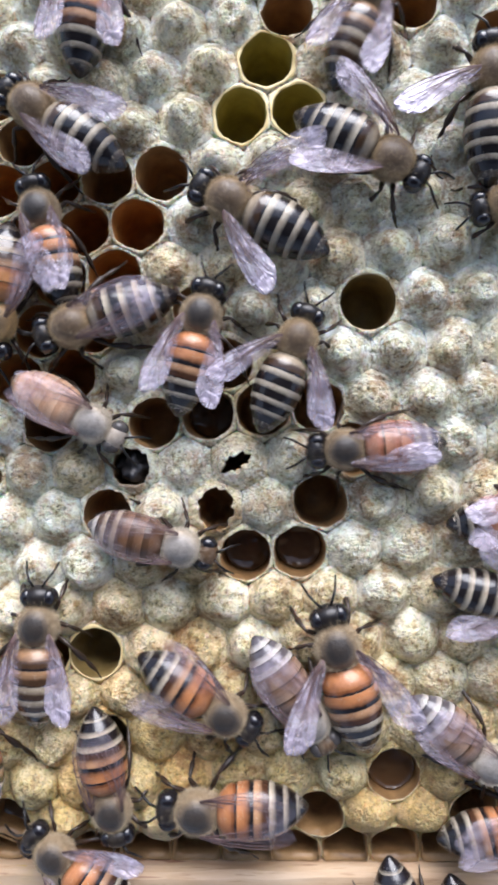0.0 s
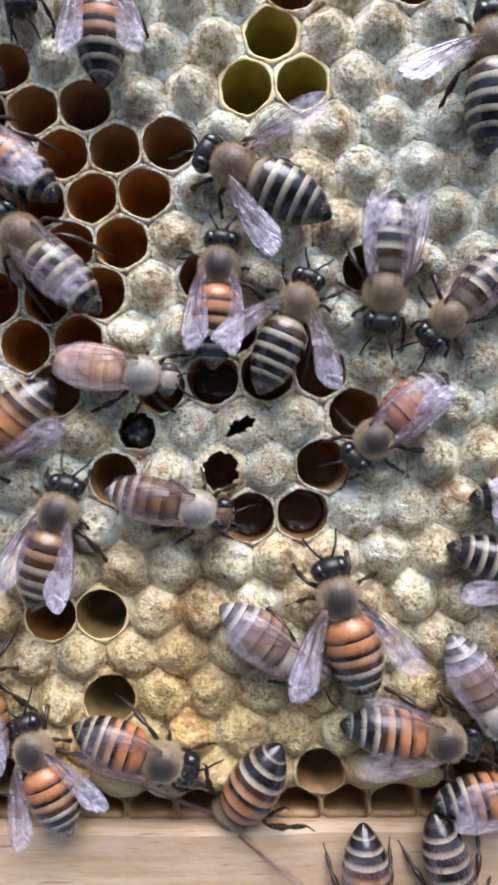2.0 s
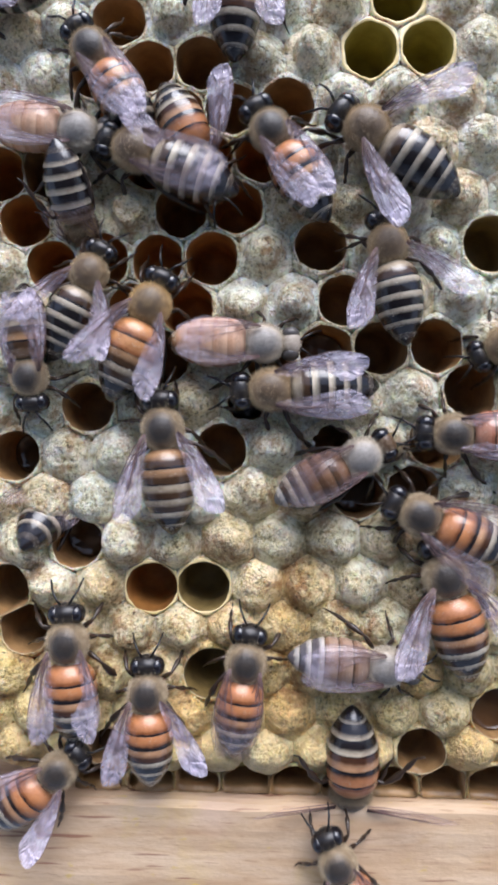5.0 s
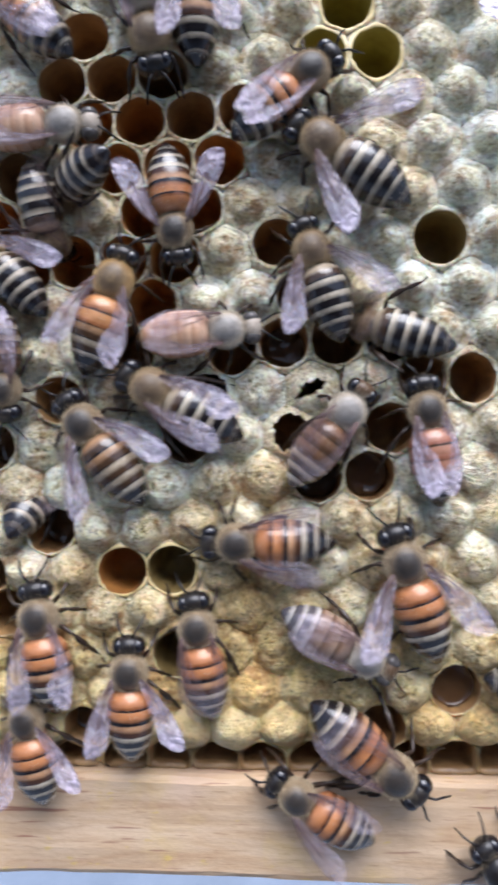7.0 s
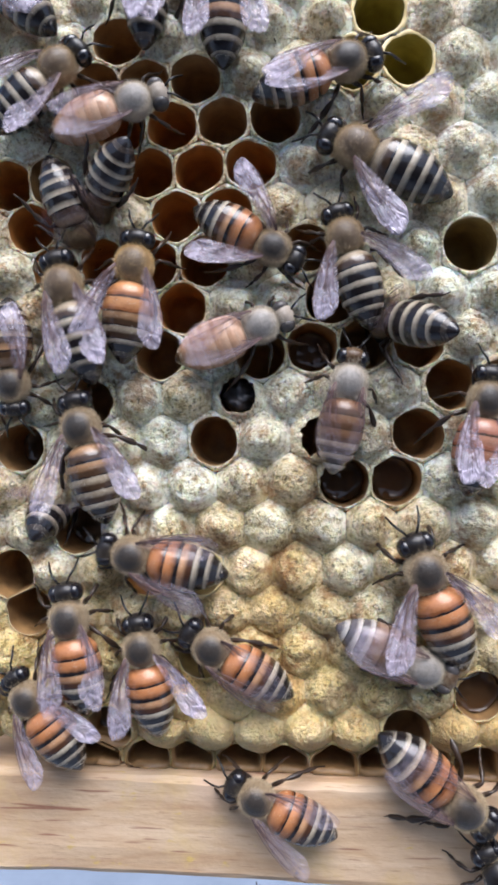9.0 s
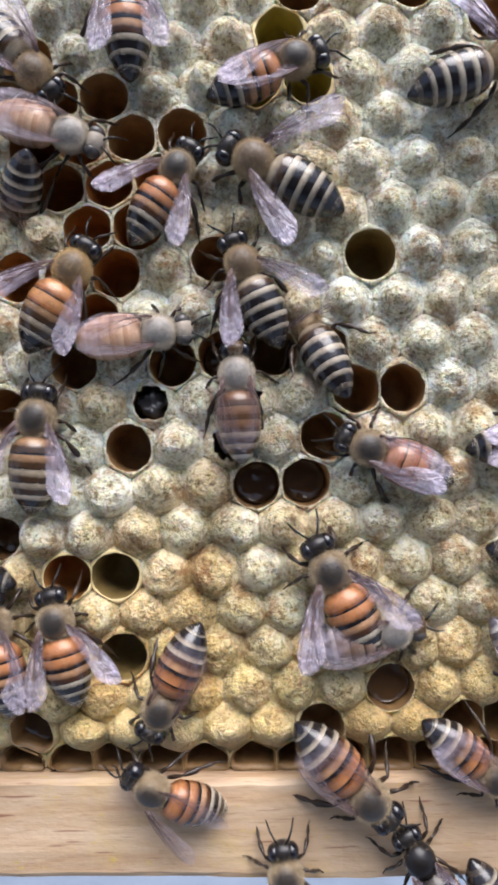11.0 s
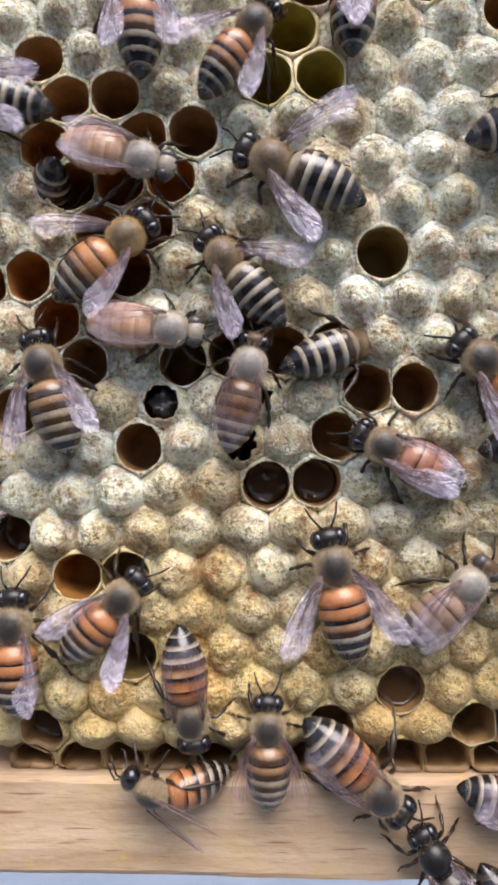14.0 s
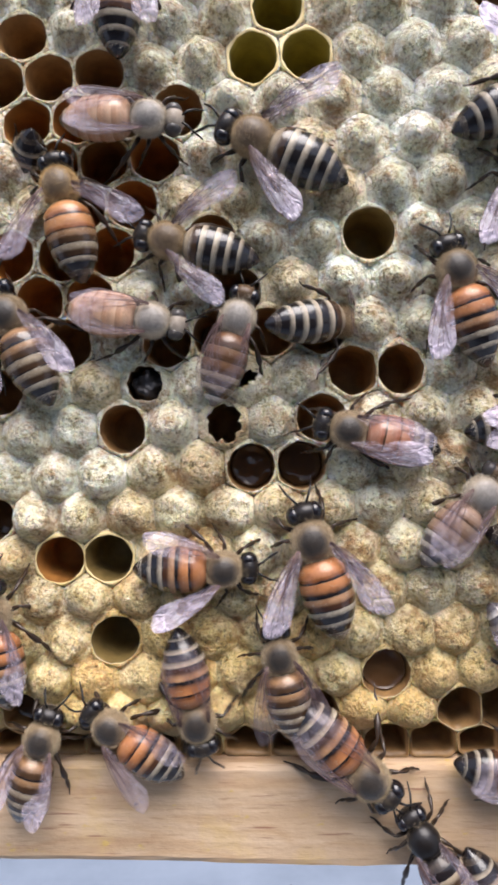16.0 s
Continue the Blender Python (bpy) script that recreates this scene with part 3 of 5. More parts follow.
def make_bar():
    """The bottom bar of the hive frame: a planed pine lath with softened, slightly uneven edges."""
    v, f = [], []
    nx = 60
    prof = [(-0.4, -36.9), (-0.1, -36.35), (0.5, -36.2), (19.5, -36.2), (20, -36.7), (20, -46.7), (19.5, -47.2), (0.5, -47.2), (-0.1, -47.05), (-0.4, -46.5), (-0.45, -44), (-0.4, -41.5), (-0.45, -39)]
    for i in range(nx + 1):
        x = -75 + 150 * i / nx
        for k, (y, z) in enumerate(prof):
            j = 0.14 * value_noise(x, k * 7.0, 9, 21) + 0.07 * value_noise(x, k * 3.0, 2.6, 22)
            v.append((x, y + (j if y < 1 else 0), z + j))
    n = len(prof)
    for i in range(nx):
        for k in range(n):
            f.append((i * n + k, i * n + (k + 1) % n, (i + 1) * n + (k + 1) % n, (i + 1) * n + k))
    f.append(tuple(range(n))[::-1])
    f.append(tuple(range(nx * n, (nx + 1) * n)))
    me = mesh_of("bottom_bar", v, f, [WOOD], False)
    ob = new("frame_bottom_bar", me)
    tagged(ob, "pale pine bottom bar of the hive frame", "wooden bar")


def make_sky_blocker():
    """An unseen dark slab, added behind the camera to block low sky and darken reflections."""
    v = [(x, y, z) for y in (-1300, -1200) for x, z in ((-1600, -1000), (1600, -1000), (1600, 260), (-1600, 260))]
    f = [(3, 2, 1, 0), (4, 5, 6, 7), (0, 1, 5, 4), (1, 2, 6, 5), (2, 3, 7, 6), (3, 0, 4, 7)]
    ob = new("wall_south", mesh_of("wall_south", v, f, [BLOCKER], False))
    tagged(ob, "unseen dark slab added behind the camera to block low sky", "wall", kind="structure")


make_ground()
make_sky_blocker()
make_bar()


# ---- honey bees: x to the head, z away from the comb, origin between the feet ----
LOOKS = {
    "dark": (["dull", "grey", "grey", "grey", "coal", "black"], BLACK, HAIR_BROWN, "dark honey bee with pale grey and black abdomen stripes"),
    "black": (["black", "dull", "dull", "dull", "black", "black"], BLACK, HAIR_TAN, "blackish honey bee with a worn shiny thorax"),
    "orange": (["orange", "rust", "ember", "grey", "coal", "tip"], BLACK, HAIR_TAN, "honey bee with an orange abdomen banded black"),
    "gold": (["amber", "amber", "tan", "dull", "coal", "black"], BLACK, HAIR_GOLD, "honey bee with golden downy thorax and orange banded abdomen"),
    "tan": (["tan", "tan", "dull", "dull", "grey", "tip"], BLACK, HAIR_TAN, "honey bee with tan and dark brown abdomen bands"),
    "pink": (["pink", "pink", "pink", "dull", "grey", "tip"], BLACK, HAIR_TAN, "honey bee with a reddish abdomen under folded wings"),
    "pale": (["pale", "pale", "pale", "pale", "pale", "tan"], PALE, HAIR_GREY, "newly emerged pale pinkish honey bee with downy hair"),
    "blush": (["dusk", "dusk", "dusk", "steel", "steel", "steel"], BROWN, HAIR_GREY, "young downy honey bee with pinkish and pale grey abdomen"),
    "young": (["umber", "umber", "umber", "dull", "dull", "steel"], BROWN, HAIR_GREY, "young grey downy honey bee with a dull brown abdomen"),
}
ABDOMEN = [(1.3, 0.5), (1.0, 1.45), (0.3, 2.2), (-0.8, 2.5), (-2.2, 2.58), (-3.6, 2.42), (-4.9, 1.95), (-5.9, 1.28), (-6.6, 0.66), (-7.0, 0.15)]
STARTS = [1.05, -0.5, -1.95, -3.3, -4.55, -5.7, -7.0]
_made = {}
GAIT = {}
WAIST = {}
WINGS = {}


def abdomen_at(x):
    for (xa, wa), (xb, wb) in zip(ABDOMEN, ABDOMEN[1:]):
        if xb <= x <= xa:
            return wb + (wa - wb) * (x - xb) / (xa - xb)
    return 0.2


def sag(x):
    """Height of the abdomen's axis."""
    return 2.75 - 0.035 * (1.3 - x) ** 1.5


def shared(key, build):
    if key not in _made:
        _made[key] = build()
    return _made[key]


def down(cx, cy, cz, rx, ry, rz, count, length, seed, mat, back=0.35, bare=0.5):
    """Short hairs on an egg: thin three-sided blades that lean back."""
    r = np.random.default_rng(seed)
    v, f = [], []
    while len(f) < count:
        d = Vector(r.normal(size=3)).normalized()
        flat = math.hypot(d.x, d.y)
        if d.z < -0.45 or (d.z > 0 and r.random() < bare * min(1.0, max(0.0, (0.99 - flat) / 0.22))):
            continue
        p = Vector((cx + rx * d.x, cy + ry * d.y, cz + rz * d.z))
        g = (Vector((d.x / rx, d.y / ry, d.z / rz)).normalized() + Vector((-back, 0, 0)) + 0.55 * Vector(r.normal(size=3))).normalized()
        s = g.cross(Vector(r.normal(size=3))).normalized() * 0.011
        o = len(v)
        v += [tuple(p - s), tuple(p + s), tuple(p + g * length * (0.5 + 0.9 * r.random()))]
        f.append((o, o + 1, o + 2))
    return mesh_of("down", v, f, [mat], False)


def fringe(bands):
    """Short hairs that lie back over the pale front of each abdomen plate."""
    r = np.random.default_rng(31)
    v, f = [], []
    for k, kind in enumerate(bands):
        for _ in range({"grey": 420, "coal": 260, "steel": 380, "dull": 380, "tip": 200, "pale": 240}.get(kind, 120)):
            x = STARTS[k] + (STARTS[k + 1] - STARTS[k]) * (0.1 + 0.42 * r.random() ** 1.4)
            a = r.uniform(-0.25, math.pi + 0.25) if r.random() < 0.6 else r.choice([0.1, math.pi - 0.1]) + r.normal(0, 0.3)
            w = abdomen_at(x) + 0.10
            p = Vector((x, w * math.cos(a), sag(x) + 0.86 * w * math.sin(a)))
            g = Vector((-1.0 + 0.2 * r.normal(), 0.22 * math.cos(a) + 0.25 * r.normal(), 0.22 * math.sin(a) + 0.2 * r.normal())).normalized()
            s = Vector((0, -math.sin(a), math.cos(a))) * 0.013
            o = len(v)
            v += [tuple(p - s), tuple(p + s), tuple(p + g * (0.13 + 0.16 * r.random()))]
            f.append((o, o + 1, o + 2))
    return mesh_of("fringe", v, f, [HAIR_PALE], False)


def wing_mesh(length, width, veins, name, film):
    """A blade that runs back from its root at the origin along -x, leading edge to +y."""
    n = 18
    lead, trail = [], []
    for s in 1 - (1 - np.linspace(0, 1, n)) ** 1.6:
        s = float(s)
        close = math.sqrt(max(0.0, 1 - ((s - 0.72) / 0.28) ** 2)) if s > 0.72 else 1.0
        lead.append((-length * s, width * (0.10 + 0.24 * math.sin(math.pi * s * 0.8)) * (0.35 + 0.65 * min(1, s * 5)) * close))
        trail.append((-length * s, -width * (0.06 + 0.52 * min(1, s / 0.75) ** 0.9) * close))
    v, f = [], []
    for (xa, ya), (xb, yb) in zip(lead, trail):
        for k in range(5):
            q = k / 4
            v.append((xa, ya + (yb - ya) * q - 0.02, 0.16 * math.sin(math.pi * q) + 0.05 * math.sin(xa * 2.3 + q * 7) * q))
    for i in range(n - 1):
        for k in range(4):
            f.append((i * 5 + k, i * 5 + k + 1, i * 5 + k + 6, i * 5 + k + 5))
    blade = mesh_of(name, v, f, [WING[film]])
    lines = []
    for q0, q1, s1 in veins:
        pts = []
        for s in np.linspace(0, s1, 7):
            i = min(range(n), key=lambda k: abs(lead[k][0] + length * s))
            q = q0 + (q1 - q0) * s
            xa, ya = lead[i]
            pts.append((-length * s, ya + (trail[i][1] - ya) * q, 0.18 * math.sin(math.pi * q) + 0.03))
        lines.append(tube(pts, list(np.linspace(0.048, 0.018, 7)), 5))
    return blade, [mesh_of("vein", vv, vf, [VEIN]) for vv, vf in lines]


FORE = ((0.0, 0.0, 0.93), (0.22, 0.10, 0.9), (0.5, 0.36, 0.85), (0.7, 0.86, 0.62), (0.25, 0.66, 0.85), (0.15, 0.95, 0.8))
HIND = ((0.0, 0.05, 0.95), (0.45, 0.5, 0.85))
LEGS = {
    "front": ((3.9, 1.0, 1.5), (5.0, 2.3, 2.2), (6.2, 2.9, 0.8), (7.0, 3.1, -0.25), (7.5, 3.3, -0.3), 1.0),
    "middle": ((3.0, 1.2, 1.4), (3.4, 2.7, 2.0), (2.9, 3.8, 0.6), (2.6, 4.5, -0.25), (2.4, 5.0, -0.3), 0.9),
    "hind": ((1.9, 1.2, 1.4), (0.5, 2.7, 2.0), (-1.4, 3.6, 0.9), (-3.0, 4.1, -0.2), (-3.9, 4.4, -0.3), 1.3),
}


def leg_mesh(which, side):
    hip, knee, heel, toe, tip, fat = LEGS[which]
    pts, rad = [], []
    def between(a, b, q=0.5, up=0.0):
        return tuple(u + (w - u) * q + (up if k == 2 else 0) for k, (u, w) in enumerate(zip(a, b)))
    mids = [hip, between(hip, knee, 0.45), between(hip, knee, 0.9), knee, between(knee, heel, 0.3, 0.08), between(knee, heel, 0.75, 0.08), heel, between(heel, toe, 0.4), between(heel, toe, 0.85), toe, tip]
    for p, r in zip(mids, (0.20, 0.29, 0.21, 0.13, 0.21 * fat, 0.29 * fat, 0.12 * fat, 0.21 * fat, 0.14 * fat, 0.09, 0.07)):
        pts.append((p[0] - hip[0], (p[1] - hip[1]) * side, p[2] - hip[2]))
        rad.append(r)
    v, f = tube(pts, rad, 7)
    return mesh_of("leg", v, f, [LEG])


def wing_pose(name, side, off):
    """A wing at its root, off by so many degrees from the line of the body."""
    x, lift, back = (2.6, 0.35, 0.0) if name == "forewing" else (1.9, 0.1, 7.0)
    flip = pose(0, 0, 0, 180 if side < 0 else 0, 0, 0) @ pose(0, 0, 0, -9, 6 * side, 0)
    return pose(x * MM, side * 1.5 * MM, (3.9 + lift) * MM, 0, 0, -side * (off + back)) @ flip


def make_bee(look_name, wing, size, turn, wings=None):
    bands, skin, hair, label = LOOKS[look_name]
    bee = new("honey_bee")
    r = np.random.default_rng(turn)
    zc = 2.75
    thin, bare = look_name == "black", {"dark": 0.90, "gold": 0.90}.get(look_name, 1.0)
    body = BLACK if thin else SHIELD[hair.name]
    thorax = part("thorax", shared(("thorax", body.name), lambda: mesh_of("thorax", *egg(2.95, 0, zc + 0.1, 2.05, 1.9, 1.75), [body])), bee)
    part("thorax_hair", shared(("down", hair.name, thin, bare), lambda: down(2.95, 0, zc + 0.1, 2.05, 1.9, 1.75, 350 if thin else 8000, 0.36, 5, hair, 0.25, bare)), thorax, "short downy hair", "stuff")
    abdomen = part("abdomen", shared(("abdomen", skin.name), lambda: mesh_of("abdomen", *hull([(x, w * 0.93, w * 0.80, sag(x)) for x, w in ABDOMEN]), [skin])), bee)
    for k, kind in enumerate(bands):
        def plate(k=k, kind=kind):
            a, b = STARTS[k], STARTS[k + 1]
            secs = []
            for s in (0.0, 0.3, 0.6, 0.85, 1.0):
                x = a + (b - a) * s + (-0.22 if s == 1.0 and k < 5 else 0)
                w = abdomen_at(x) + 0.05 + 0.10 * s - (0.06 if s == 1.0 else 0)
                secs.append((x, w, w * 0.86, sag(x) + 0.03))
            return mesh_of("abdomen_plate", *hull(secs, 20, cap=False), [BAND[kind]])
        part("abdomen_plate", shared(("plate", k, kind), plate), abdomen)
    part("abdomen_hair", shared(("fringe", tuple(bands)), lambda: fringe(bands)), abdomen, "short pale hair fringes", "stuff")
    head_skin = PALE if look_name == "pale" else BROWN if look_name in ("young", "blush") else BLACK
    eye_skin = EYE_GREY if look_name in ("pale", "blush") else EYE
    head = part("head", shared(("head", head_skin.name), lambda: mesh_of("head", *egg(5.75, 0, 2.42, 1.10, 1.62, 1.38), [head_skin])), bee)
    part("head_hair", shared(("headhair", hair.name), lambda: down(5.6, 0, 2.35, 1.12, 1.35, 1.38, 1700, 0.34, 6, hair, 0.0, 0.3 if hair is HAIR_GREY else 0.8)), head, "short downy hair", "stuff")
    for side in (1, -1):
        part("eye", shared(("eye", side, eye_skin.name), lambda side=side: mesh_of("eye", *egg(5.68, side * 1.04, 2.56, 0.95, 0.80, 1.08), [eye_skin])), head, "glossy grey eye" if eye_skin is EYE_GREY else "glossy black eye")
        part("antenna", shared(("antenna", side), lambda side=side: mesh_of("antenna", *tube([(6.6, side * 0.35, 2.9), (7.3, side * 0.8, 3.1), (8.0, side * 1.25, 2.5), (8.9, side * 1.6, 1.6)], [0.13, 0.12, 0.13, 0.09], 6), [BLACK])), head)
        for which in ("front", "middle", "hind"):
            leg = part("leg", shared(("leg", which, side), lambda which=which, side=side: leg_mesh(which, side)), bee)
            hip = LEGS[which][0]
            swing = float(np.clip(r.normal(0, 13), -20, 20))
            leg.matrix_basis = pose(hip[0] * MM, hip[1] * side * MM, hip[2] * MM, 0, 0, swing)
            GAIT.setdefault(bee.name, []).append((leg, [c * MM for c in (hip[0], hip[1] * side, hip[2])], swing, (which == "middle") == (side > 0)))
        base = {"folded": -2, "half": 12, "spread": 30, "open": 37, "wide": 52, "flared": 68}[wing.split("_")[0]]
        film = (wing.split("_") + ["plain"])[1]
        ang = base + float(r.normal(0, 3 if wing.startswith("folded") else 5))
        if wings:  # how far the wings stand off, left and right
            ang = wings[0] if side > 0 else wings[1]
        for name, length, width, veins in (("forewing", 8.6, 3.0, FORE), ("hindwing", 6.4, 2.1, HIND)):
            blade, vein = shared((name, side, film), lambda name=name, length=length, width=width, veins=veins: wing_mesh(length, width, veins, name, film))
            w = part(name, blade, bee)
            w.matrix_basis = wing_pose(name, side, ang)
            WINGS.setdefault(bee.name, []).append((w, name, side))
            for line in vein:
                part("vein", line, w)
    slim = {"dark": 0.92, "orange": 0.95, "young": 0.94}.get(look_name, 0.97) + float(r.normal(0, 0.015))
    abdomen.scale = (1.03, slim, 1.0)
    WAIST[bee.name] = abdomen
    bee.scale = (size,) * 3
    tagged(bee, label, "bee", "bees on the comb")
    return bee


def clinging(x, z, heading, pitch=0.0, lift=0.6, roll=0.0):
    """A bee's pose on the comb: millimetres across and up, degrees of its heading, of its dive into a cell, and of its roll onto its left side."""
    a, p = radians(heading), radians(pitch)
    ahead = Vector((math.cos(a), 0, math.sin(a)))
    out = Vector((0, -1, 0))
    fwd = ahead * math.cos(p) - out * math.sin(p)
    up = out * math.cos(p) + ahead * math.sin(p)
    left = up.cross(fwd)
    s = radians(roll)
    up, left = up * math.cos(s) + left * math.sin(s), left * math.cos(s) - up * math.sin(s)
    centre = Vector((x, -lift - 2.6 + 6.9 * math.sin(p), z))
    o = (centre - up * 2.6) * MM
    m = Matrix((fwd, left, up)).transposed().to_4x4()
    m.translation = o
    return m


def crawl(bee, rows):
    walk(bee, [(t, clinging(*place)) for t, *place in rows])


def stride(bee, rows):
    """A walking bee: three legs swing ahead while the other three push, once for about 6 mm of way."""
    crawl(bee, rows)
    T, X, Z, A = (np.array([row[k] for row in rows], float) for k in range(4))
    steps = np.arange(0, 16.01, 0.2)
    x, z, a = np.interp(steps, T, X), np.interp(steps, T, Z), np.interp(steps, T, A)
    way = np.hypot(np.diff(x), np.diff(z)) + 0.05 * np.abs(np.diff(a))
    phase = np.concatenate([[0], np.cumsum(np.minimum(way, 2.2))]) * 2 * math.pi / 6
    for leg, hip, swing, first in GAIT[bee.name]:
        turn = swing + 15 * np.sin(phase + (0 if first else math.pi)) * (1 if hip[1] > 0 else -1)
        walk(leg, [(float(t), pose(*hip, 0, 0, float(g))) for t, g in zip(steps, turn)])


def bend(bee, rows):
    """The abdomen turns at the waist: degrees by which its tip sinks towards the comb."""
    waist = Vector((1.34, 0, 2.75)) * MM
    walk(WAIST[bee.name], [(t, Matrix.Translation(waist) @ pose(0, 0, 0, 0, -a, 0) @ Matrix.Translation(-waist)) for t, a in rows])


def flick(bee, rows):
    """The wings turn at their roots: seconds, and the degrees by which the left and the right one stand off."""
    for w, name, side in WINGS[bee.name]:
        walk(w, [(t, wing_pose(name, side, left if side > 0 else right)) for t, left, right in rows])


bee_a = make_bee("dark", "wide", 1.071, 1, (36, 56))
bee_b = make_bee("orange", "open", 1.071, 2, (38, 27))
bee_c = make_bee("blush", "folded_sheer", 0.940, 3)
bee_d = make_bee("orange", "half_sheer", 0.998, 4)
bee_e = make_bee("pink", "folded", 0.969, 5)
bee_f = make_bee("orange", "half", 1.032, 6)
bee_g = make_bee("dark", "flared_milky", 1.057, 7)
bee_h = make_bee("dark", "folded", 1.036, 8)
bee_i = make_bee("tan", "half", 0.955, 9)
bee_k = make_bee("dark", "folded_bare", 0.932, 10)
bee_l = make_bee("pale", "folded_sheer", 0.935, 11)
bee_m = make_bee("young", "folded_bare", 0.936, 12)
bee_n = make_bee("orange", "folded", 0.991, 13)
bee_p = make_bee("dark", "spread", 0.956, 14, (28, 42))
bee_r = make_bee("dark", "half", 1.054, 15)
bee_s = make_bee("orange", "spread", 0.923, 16)
bee_t = make_bee("orange", "folded", 0.982, 17)
bee_u = make_bee("gold", "open", 0.999, 18, (42, 26))
bee_v = make_bee("dark", "folded_sheer", 1.047, 19)
bee_x = make_bee("orange", "folded_bare", 0.965, 20)
bee_y = make_bee("orange", "folded_bare", 1.056, 63)
bee_w = make_bee("tan", "open", 1.019, 22, (28, 20))
bee_z = make_bee("orange", "spread", 0.947, 23)
bee_aa = make_bee("orange", "half", 1.014, 24)
bee_ab = make_bee("orange", "spread", 0.914, 25)
bee_ac = make_bee("orange", "half_sheer", 0.914, 26)
bee_ad = make_bee("orange", "folded_bare", 0.946, 27)
bee_ae = make_bee("dark", "folded_bare", 0.927, 28)
bee_af = make_bee("orange", "folded_sheer", 0.917, 29)
bee_ag = make_bee("black", "folded", 0.920, 30)
bee_ah = make_bee("dark", "spread", 0.914, 31)
bee_ai = make_bee("pale", "folded_sheer", 0.946, 32)
bee_ak = make_bee("dark", "folded_bare", 0.914, 33)
bee_am = make_bee("dark", "folded_bare", 0.914, 34)
bee_al = make_bee("dark", "half_bare", 0.986, 35)
bee_an = make_bee("orange", "spread", 1.028, 36)
bee_ap = make_bee("dark", "spread", 0.914, 37)
bee_aq = make_bee("pink", "folded", 0.914, 38)
bee_ar = make_bee("blush", "folded_sheer", 0.914, 39)
bee_at = make_bee("tan", "half_bare", 0.914, 40)
bee_au = make_bee("tan", "half", 0.927, 41)
bee_av = make_bee("dark", "half", 0.969, 42)
bee_aj = make_bee("dark", "folded", 0.967, 43)
bee_vb = make_bee("tan", "folded", 0.914, 44)
bee_ao = make_bee("dark", "spread", 0.971, 45)
bee_ay = make_bee("dark", "half", 0.967, 46)

WAIST[bee_k.name].scale = (1.16, 0.94, 1.0)  # a long stretched abdomen


# ---- the comb's pieces ----
make_comb()


